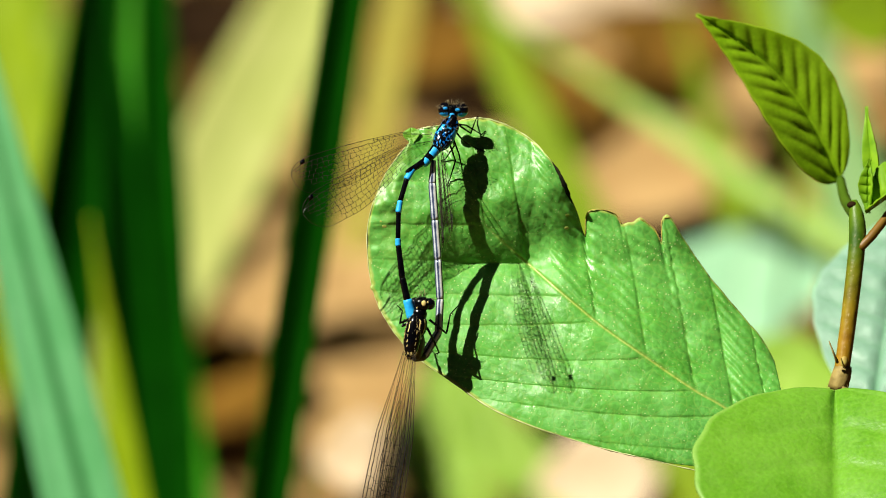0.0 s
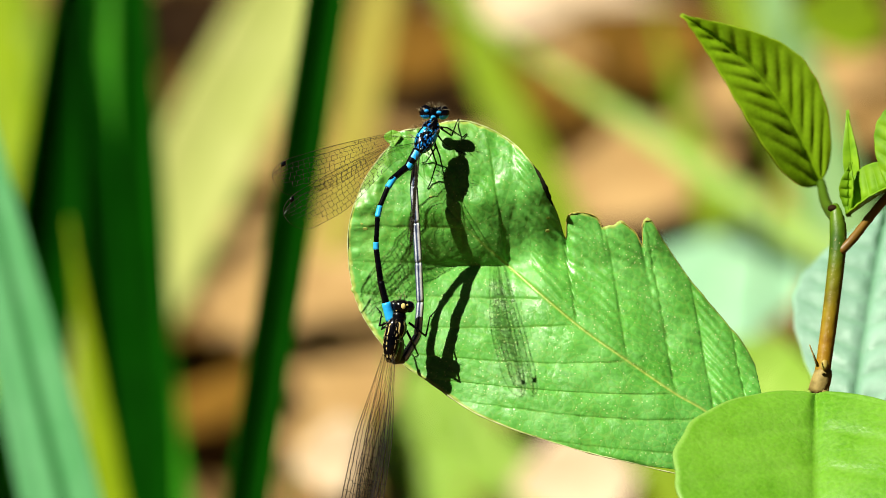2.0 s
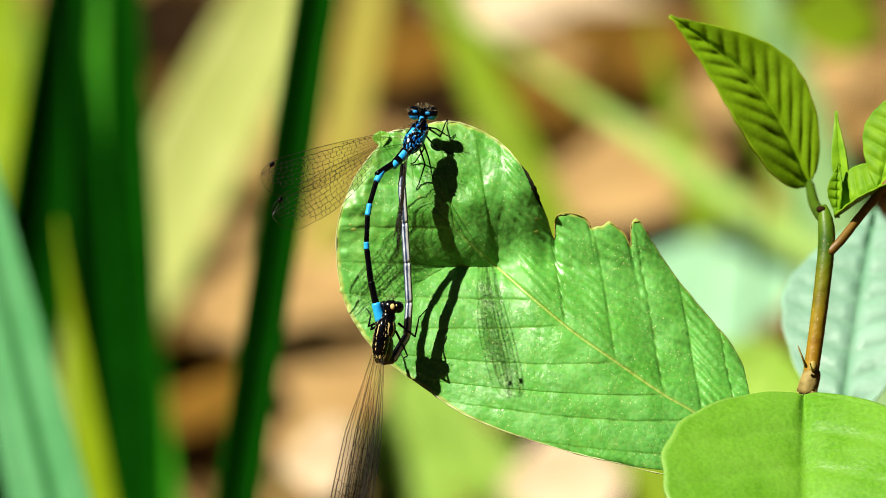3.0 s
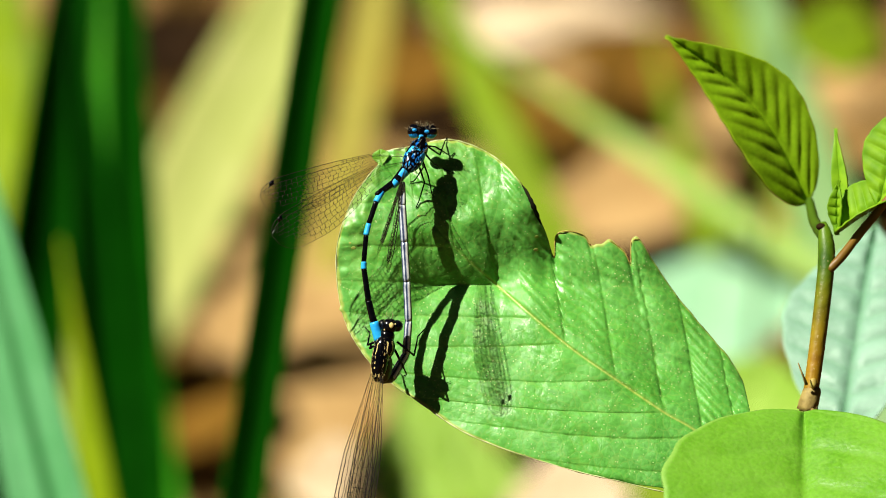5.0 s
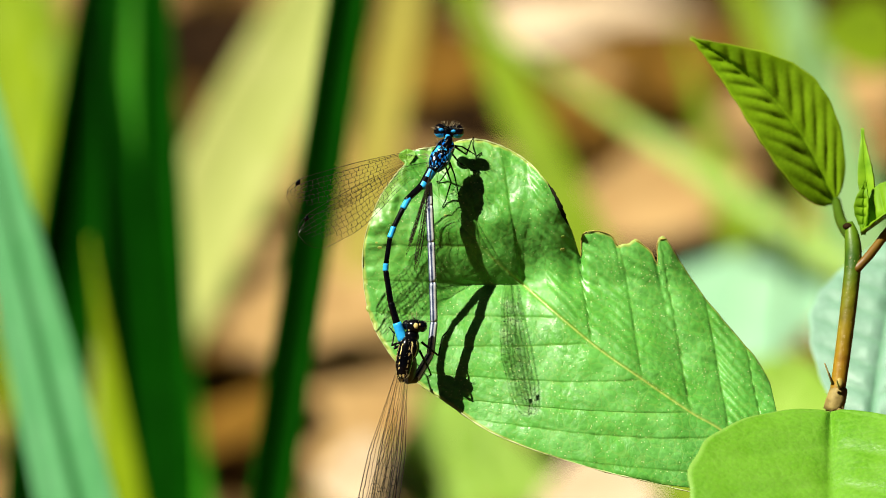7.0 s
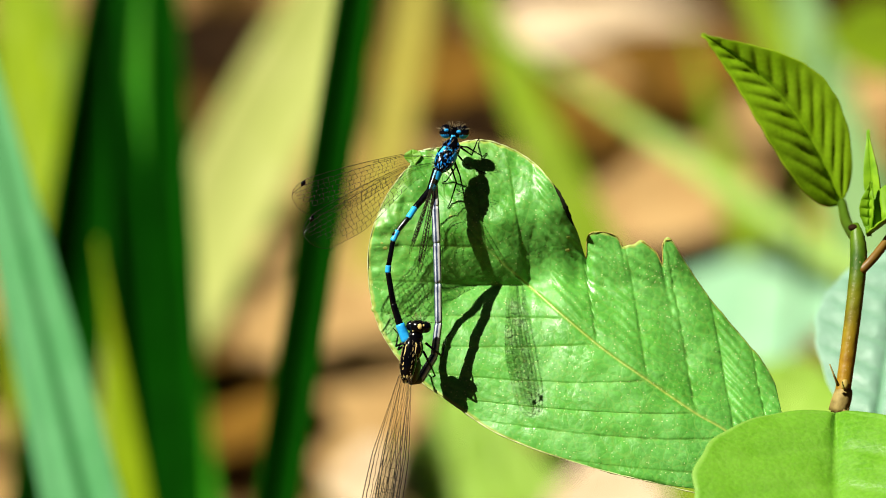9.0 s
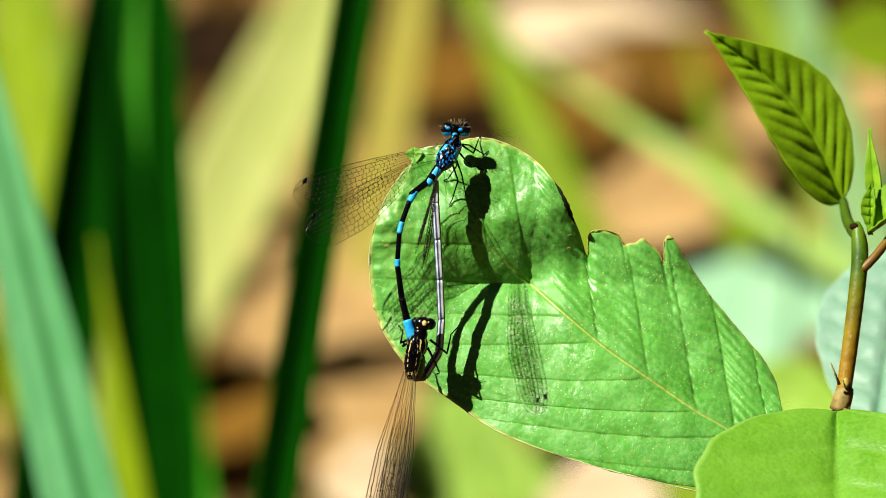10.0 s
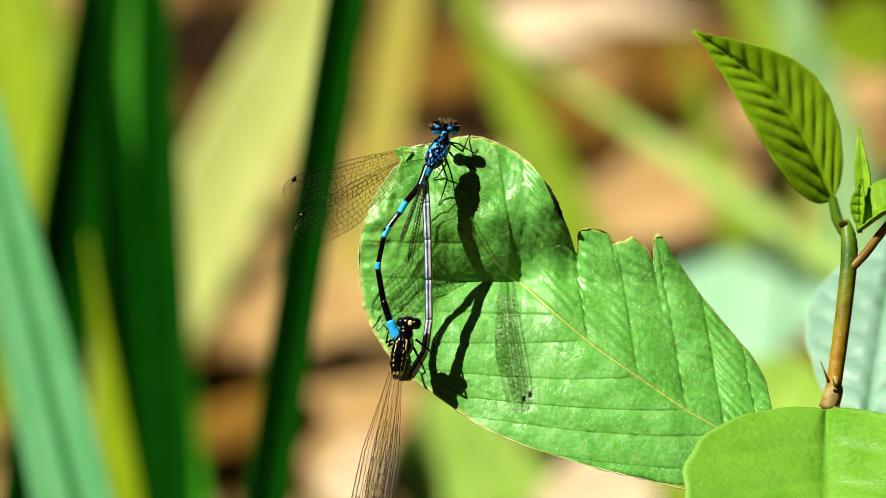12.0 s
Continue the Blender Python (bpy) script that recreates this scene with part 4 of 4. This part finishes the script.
def build_male():
    fly = thing("damselfly", MALE_AT, "male damselfly, black with bright blue bands, on the leaf tip", "damselfly", "mating damselflies")
    o = MALE_AT

    def risen(p, origin):
        """The body rises from the head, low on the leaf, to the wing roots."""
        return Vector(p) + Vector((0, 0, 0.4 + 0.4 * max(0, 17.2 - p[1]))) - origin

    # head
    lower = o + Vector((0, 0, 0.75))
    bm = bmesh.new()
    ball(bm, risen((1.35, 18.36, 0.63), lower), (1.35, 0.8, 0.65))
    head = part("head", bm, M_BLACK, fly)
    for c in ((0.22, 18.51, 0.62), (2.47, 18.44, 0.62)):
        bm = bmesh.new()
        ball(bm, risen(c, lower), (0.88, 0.94, 0.76), seg=32, rings=22, choose=lambda v: 1 if v.y < -0.46 else 0)
        part("eye", bm, [M_EYE, M_BLUE], head, "large glossy black eye, blue below")
    for c, r in (((0.3, 18.65, 1.36), 0.34), ((1.95, 18.43, 1.32), 0.36), ((1.2, 17.83, 1.17), 0.36), ((0.82, 17.37, 1.71), 0.2)):
        bm = bmesh.new()
        ball(bm, risen(c, lower), (r * 0.95, r * 0.66, 0.22), seg=12, rings=8)
        part("head_spot", bm, M_BLUE, head, "bright blue spot behind the eye")
    hairs(head, risen((1.35, 18.5, 1.22), lower), (1.6, 0.8, 0.9), 70, 0.8, 3, lambda v: v.y > 0.1)
    for a, b in (((0.97, 18.87, 1.39), (0.45, 19.76, 1.82)), ((1.65, 18.87, 1.39), (2.1, 19.76, 1.82))):
        bm = bmesh.new()
        tube(bm, [risen(a, lower), risen(b, lower)], [0.08, 0.03], 5)
        part("antenna", bm, M_BLACK, head)
    # thorax
    d = Vector((-0.8, 12.9, 4.1)) - Vector((1.5, 17.2, 1.6))
    ax = axes_along(d, (0.1, 0.05, 1))

    def coat(v):
        a, n = math.atan2(v.y, v.z), noise.noise((v.x * 3.6, v.y * 6.5, v.z * 6.5))
        if v.x > 0.0:
            return 2 if n > 0.30 else 1 if n > 0.06 else 0
        if (-0.70 < v.x < -0.02 and 0.42 < a + 0.3 * n < 1.25) or (-0.62 < v.x < 0.45 and -1.0 < a + 0.2 * n < -0.66) or (-0.9 < v.x < -0.32 and -0.22 < a + 0.3 * n < 0.10):
            return 2
        return 1 if (-1.05 < a < -0.62 or abs(a) > 1.75) and n > -0.25 else 0

    bm = bmesh.new()
    ball(bm, risen((0.25, 14.95, 1.5), o), (2.4, 1.34, 1.05), ax, 110, 74, choose=coat)
    thorax = part("thorax", bm, [M_BLACK, M_BLUE_DEEP, M_BLUE], fly, "black thorax striped and mottled with blue")
    bm = bmesh.new()
    ball(bm, risen((1.2, 17, 1.34), o), (0.9, 0.62, 0.7), ax, 20, 14, choose=lambda v: 1 if abs(v.y) > 0.8 else 0)
    part("neck", bm, [M_BLACK, M_BLUE], fly)
    bm = bmesh.new()
    ball(bm, risen((0.85, 16.05, 1.25), o), (1.6, 1.24, 1.0), ax, 40, 28, choose=lambda v: 1 if (0.38 < math.atan2(v.y, v.z) < 0.75 or -0.62 < math.atan2(v.y, v.z) < -0.4 or abs(math.atan2(v.y, v.z)) > 1.25) and noise.noise((v.x * 5, v.y * 6, v.z * 6)) > -0.2 else 0)
    part("thorax_front", bm, [M_BLACK, M_BLUE_DEEP], thorax, "black shoulder with blue stripes")
    hairs(thorax, risen((0.25, 14.95, 1.5), o), (1.9, 2.0, 1.3), 90, 0.7, 5, lambda v: v.x * 0.7 + v.y * 0.7 < 0.9 and (v.x < 0.2 or v.y > 0.2))
    rnd = random.Random(8)
    for k in range(26):
        x, a, r = rnd.uniform(-0.25, 0.9), rnd.uniform(-1.1, 1.2), rnd.uniform(0.04, 0.13)
        w = math.sqrt(1 - x * x)
        c = risen((0.25, 14.95, 1.5), o) + ax @ Vector((2.4 * x, 1.34 * w * math.sin(a), 1.05 * w * math.cos(a)))
        bm = bmesh.new()
        ball(bm, c, (r * rnd.uniform(0.8, 2.2), r, 0.09), ax, 10, 7)
        part("wing_hinge", bm, (M_BLUE, M_PEARL, M_BLACK, M_BLUE_DEEP)[k % 4], thorax, "shiny wing hinge plate")
    # abdomen
    names = [("abdomen_base", [M_BLACK, M_BLUE], 0.74, 0.56), ("abdomen_segment", M_BLACK, 0.50, 0.40), ("abdomen_band", M_BLUE, 0.42, 0.44), ("abdomen_segment", M_BLACK, 0.36, 0.34), ("abdomen_band", M_BLUE, 0.38, 0.40),
             ("abdomen_segment", M_BLACK, 0.34, 0.34), ("abdomen_band", M_BLUE, 0.38, 0.40), ("abdomen_segment", M_BLACK, 0.37, 0.42), ("abdomen_segment", M_BLACK, 0.44, 0.5), ("abdomen_tip", M_BLUE, 0.62, 0.72)]
    segs = []
    for (name, mat, r0, r1), a, b, c, d in zip(names, MALE_REST, MALE_REST[1:], MALE_LOW, MALE_LOW[1:]):
        segs.append(segment(name, max((Vector(b) - Vector(a)).length, (Vector(d) - Vector(c)).length) + 0.1, r0, r1, mat, fly, "bright blue band" if mat == M_BLUE else "black abdomen segment", 0.04, ((-48, 52, 1),) if name == "abdomen_base" else (), ((0.0, 0.12), (0.52, 0.74)) if name == "abdomen_base" else ()))
    # wings: the near pair to one side, the far pair raised towards the sun
    fore, hind = WingKind(20.7, 5.1, 1, 1.3), WingKind(20.4, 5.2, 2, 1.3)
    fore.make(fly, wing_pose(Vector((-0.9, 14.5, 3.8)) - o, Vector((-18.6, 10.0, 10.4)) - o, (0.2, 1, -0.2)))
    hind.make(fly, wing_pose(Vector((-1.0, 13.8, 4.0)) - o, Vector((-17.3, 5.2, 9.6)) - o, (0.35, 1, -0.2)))
    fore, hind = WingKind(19.2, 4.8, 3, 1.3), WingKind(18.8, 4.9, 4, 1.3)
    right = [fore.make(fly, Matrix()), hind.make(fly, Matrix())]
    # legs
    for k, pts in enumerate(([(1.65, 16.71, 0.66), (3.68, 15.38, -0.03), (4.36, 17.22, -2.37), (4.66, 17.75, -2.62)],
                             [(1.2, 16.12, 0.61), (2.85, 14.18, -0.13), (4.36, 13.44, -1.47), (5.56, 13, -1.94)],
                             [(1.12, 15.22, 0.58), (2.1, 12.66, 1.39), (2.55, 10.58, -0.45), (2.7, 9.68, -0.97)],
                             [(0.97, 15.07, 0.39), (1.5, 13.72, 0.3), (0.3, 11.94, -1.35), (-0.3, 11.79, -1.54)],
                             [(0.75, 14.32, 0.45), (1.65, 11.7, 0.06), (0.9, 9.23, -0.94), (0.45, 8.33, -1.07)],
                             [(1.42, 16.57, 0.37), (3.08, 16.44, -0.71), (5.11, 15.26, -2.62), (5.72, 15.72, -2.85)])):
        hip, knee, ankle, toe = (Vector(p) for p in pts)
        hip.z += 0.4 + 0.4 * (17.2 - hip.y)
        toe.z, ankle.z = skin_height(toe) + 0.1, skin_height(ankle) + 0.35
        knee.z = max(0.5 * (hip.z + ankle.z) + 0.5, skin_height(knee) + 0.6)
        leg([p - o for p in (hip, knee, ankle, toe)], fly, 0.14, seed=k)
    return fly, segs, right


def build_female():
    fly = thing("damselfly", FEMALE_AT, "female damselfly, black with cream stripes, hanging from the male", "damselfly", "mating damselflies")
    o = FEMALE_AT - Vector((0, 0, 0.9))
    bm = bmesh.new()
    ball(bm, sub((-2.76, -7.23, 6.38), o), (1.2, 0.98, 0.9))
    head = part("head", bm, M_BLACK, fly)
    for c, r in (((-1.79, -7.23, 6.18), 0.78), ((-3.65, -7.08, 5.77), 0.72)):
        bm = bmesh.new()
        ball(bm, sub(c, o), (r, r * 1.02, r), seg=22, rings=14)
        part("eye", bm, M_EYE, head, "round glossy black eye")
    for c, r in (((-2.53, -7.15, 7.33), 0.36), ((-2.01, -7, 7.06), 0.14), ((-3.43, -7.75, 6.92), 0.12)):
        bm = bmesh.new()
        ball(bm, sub(c, o), (r * 0.85, r * 1.1, 0.16), seg=12, rings=8)
        part("head_spot", bm, M_YELLOW, head, "cream spot on the head")
    hairs(head, sub((-2.61, -7.08, 6.47), o), (1.3, 0.9, 0.9), 22, 0.9, 9, lambda v: v.y > 0.3)
    d = Vector((-4.35, -14.53, 6.37)) - Vector((-3.6, -8.34, 6.67))
    ax = axes_along(d, (-0.1, 0, 1))

    def coat(v):
        a = math.atan2(v.y, v.z)
        if v.x > 0.62:
            return 1 if noise.noise((v.x * 6, v.y * 6, v.z * 6)) > 0.12 else 0
        return 1 if ((0.46 < abs(a) < 0.57 and -0.75 < v.x < 0.45) or 1.10 < abs(a) < 1.18 or abs(a) > 1.9) and noise.noise((v.x * 9, v.y * 6, v.z * 6)) > -0.18 else 0

    bm = bmesh.new()
    ball(bm, sub((-3.98, -11.55, 6.53), o), (3.1, 1.18, 1.2), ax, 56, 40, choose=coat)
    thorax = part("thorax", bm, [M_BLACK, M_YELLOW], fly, "black thorax with cream stripes")
    bm = bmesh.new()
    ball(bm, sub((-3.43, -10.06, 6.31), o), (1.7, 1.38, 1.22), ax, 44, 30, choose=lambda v: 1 if (0.30 < abs(math.atan2(v.y, v.z)) < 0.44 or 0.92 < abs(math.atan2(v.y, v.z)) < 1.04) and v.x > -0.55 and noise.noise((v.x * 7, v.y * 5, 3)) > -0.5 else 0)
    part("thorax_front", bm, [M_BLACK, M_YELLOW], thorax, "black shoulder with thin cream lines")
    hairs(thorax, sub((-3.97, -11.55, 6.73), o), (1.1, 2.9, 1.2), 60, 0.4, 12)
    rnd = random.Random(15)
    for k in range(30):
        x, a, r = rnd.uniform(0.62, 0.98), rnd.uniform(-1.3, 1.3), rnd.uniform(0.04, 0.10)
        w = math.sqrt(1 - x * x)
        c = sub((-3.98, -11.55, 6.53), o) + ax @ Vector((3.1 * x, 1.22 * w * math.sin(a), 1.2 * w * math.cos(a)))
        bm = bmesh.new()
        ball(bm, c, (r * 1.5, r * 0.8, 0.14), ax, 10, 7)
        part("wing_hinge", bm, M_YELLOW if k % 2 else M_BLACK, thorax, "small wing hinge plate")
    bm = bmesh.new()
    ball(bm, sub((-3.25, -12.75, 5.63), o), (1.9, 0.85, 1.0), ax, 20, 14)
    part("thorax_side", bm, M_UNDER, fly, "olive underside of the thorax")
    bm = bmesh.new()
    ball(bm, sub((-3.13, -8.57, 6.19), o), (1.0, 1.05, 0.9), ax, 18, 12)
    part("neck", bm, M_BLACK, fly)
    segs = []
    rad = [0.60, 0.62, 0.56, 0.53, 0.53, 0.55, 0.56, 0.34]
    for k, (a, b) in enumerate(zip(FEMALE_REST, FEMALE_REST[1:])):
        mats = [M_UNDER] if k < 1 else [M_SILVER, M_PEARL, M_SLATE]
        bands = ((52, 110, 2), (8, 28, 2), (-36, -4, 1), (-52, -34, 2), (-80, -52, 1), (110, 180, 2), (-180, -80, 2)) if k > 0 else ()
        segs.append(segment("abdomen_segment", (Vector(b) - Vector(a)).length, rad[k], rad[k + 1], mats, fly, "silvery grey-blue abdomen segment", 0.03, bands))
    fore, hind = WingKind(25.0, 4.1, 6, 1.8), WingKind(24.0, 4.1, 7, 1.8)
    for kind, base, tip, up in ((fore, (-4.75, -13.5, 7.5), (-10.08, -37.73, 11.55), (-1, 0, 0.4)), (hind, (-4.5, -13.6, 7.3), (-8.01, -37.38, 11.02), (-1, 0, 0.9)),
                                (hind, (-4.25, -13.7, 7.05), (-7.72, -37.18, 10.61), (1, 0, 0.9)), (fore, (-4.0, -13.6, 6.9), (-6.98, -37.5, 10.03), (1, 0, 0.6))):
        kind.make(fly, wing_pose(sub(base, o), sub(tip, o), up))
    for k, pts in enumerate(([(-1.79, -9.32, 5.75), (0.45, -11.12, 5.09), (0.97, -8.6, 3.09), (2.02, -7.48, 2.1)],
                             [(-2.09, -10.37, 5.63), (-1.19, -12.16, 4.98), (-0.52, -13.69, 2.6), (-1.05, -13.92, 2.12)],
                             [(-4.47, -9.24, 6.34), (-5.67, -9.77, 5.79), (-5.38, -8.14, 4.15), (-6.06, -7.4, 2.99)],
                             [(-4.47, -9.62, 6.17), (-5.37, -10.21, 6.02), (-5.08, -9.33, 4.75)])):
        leg([sub(p, o) for p in pts], fly, 0.17, seed=10 + k)
    return fly, segs


def blend(a, b, k):
    return [Vector(p).lerp(Vector(q), k) for p, q in zip(a, b)]


def motions():
    keyed = {s: [] for s in (*male_segs, *female_segs, female)}
    for (t, k), (_, lead) in zip(PUMP, LEAD):
        line = [Vector(p).lerp(Vector(q), lead + (k - lead) * min(1, i / 6)) - MALE_AT for i, (p, q) in enumerate(zip(MALE_REST, MALE_LOW))]
        for s, a, b in zip(male_segs, line, line[1:]):
            keyed[s].append((t, segment_pose(a, b)))
        keyed[female].append((t, VIEW @ Matrix.Translation((FEMALE_AT + FEMALE_SHIFT * k) * MM)))
        line = [p - FEMALE_AT for p in blend(FEMALE_REST, FEMALE_LOW, k)]
        for s, a, b in zip(female_segs, line, line[1:]):
            keyed[s].append((t, segment_pose(a, b)))
    for s, rows in keyed.items():
        walk(s, rows)
    for w, base, tips, fronts in ((male_wings[0], (-0.7, 13.9, 4.1), ((1.3, 3.7, 16.9), (-3.7, 5.0, 17.3)), ((0.1, 0.8, 0.45), (0.2, 0.8, 0.5))),
                                  (male_wings[1], (-0.9, 13.3, 4.2), ((0.4, 1.6, 16.6), (-2.9, 1.6, 17.0)), ((0.0, 0.8, 0.5), (0.0, 0.8, 0.5)))):
        rows = []
        for t, k in SWING:
            tip = Vector(tips[0]).lerp(Vector(tips[1]), k)
            rows.append((t, wing_pose(Vector(base) - MALE_AT, tip - MALE_AT, Vector(fronts[0]).lerp(Vector(fronts[1]), k))))
        walk(w, rows)
    rest = top_leaf.matrix_basis.copy()
    at = Matrix.Translation(rest.translation)
    walk(top_leaf, [(t, at @ Matrix.Rotation(k, 4, "Z") @ at.inverted() @ rest) for t, k in SWAY])


build_ground()
top_leaf = build_seedling()
male, male_segs, male_wings = build_male()
female, female_segs = build_female()
build_grass()
build_litter()
motions()
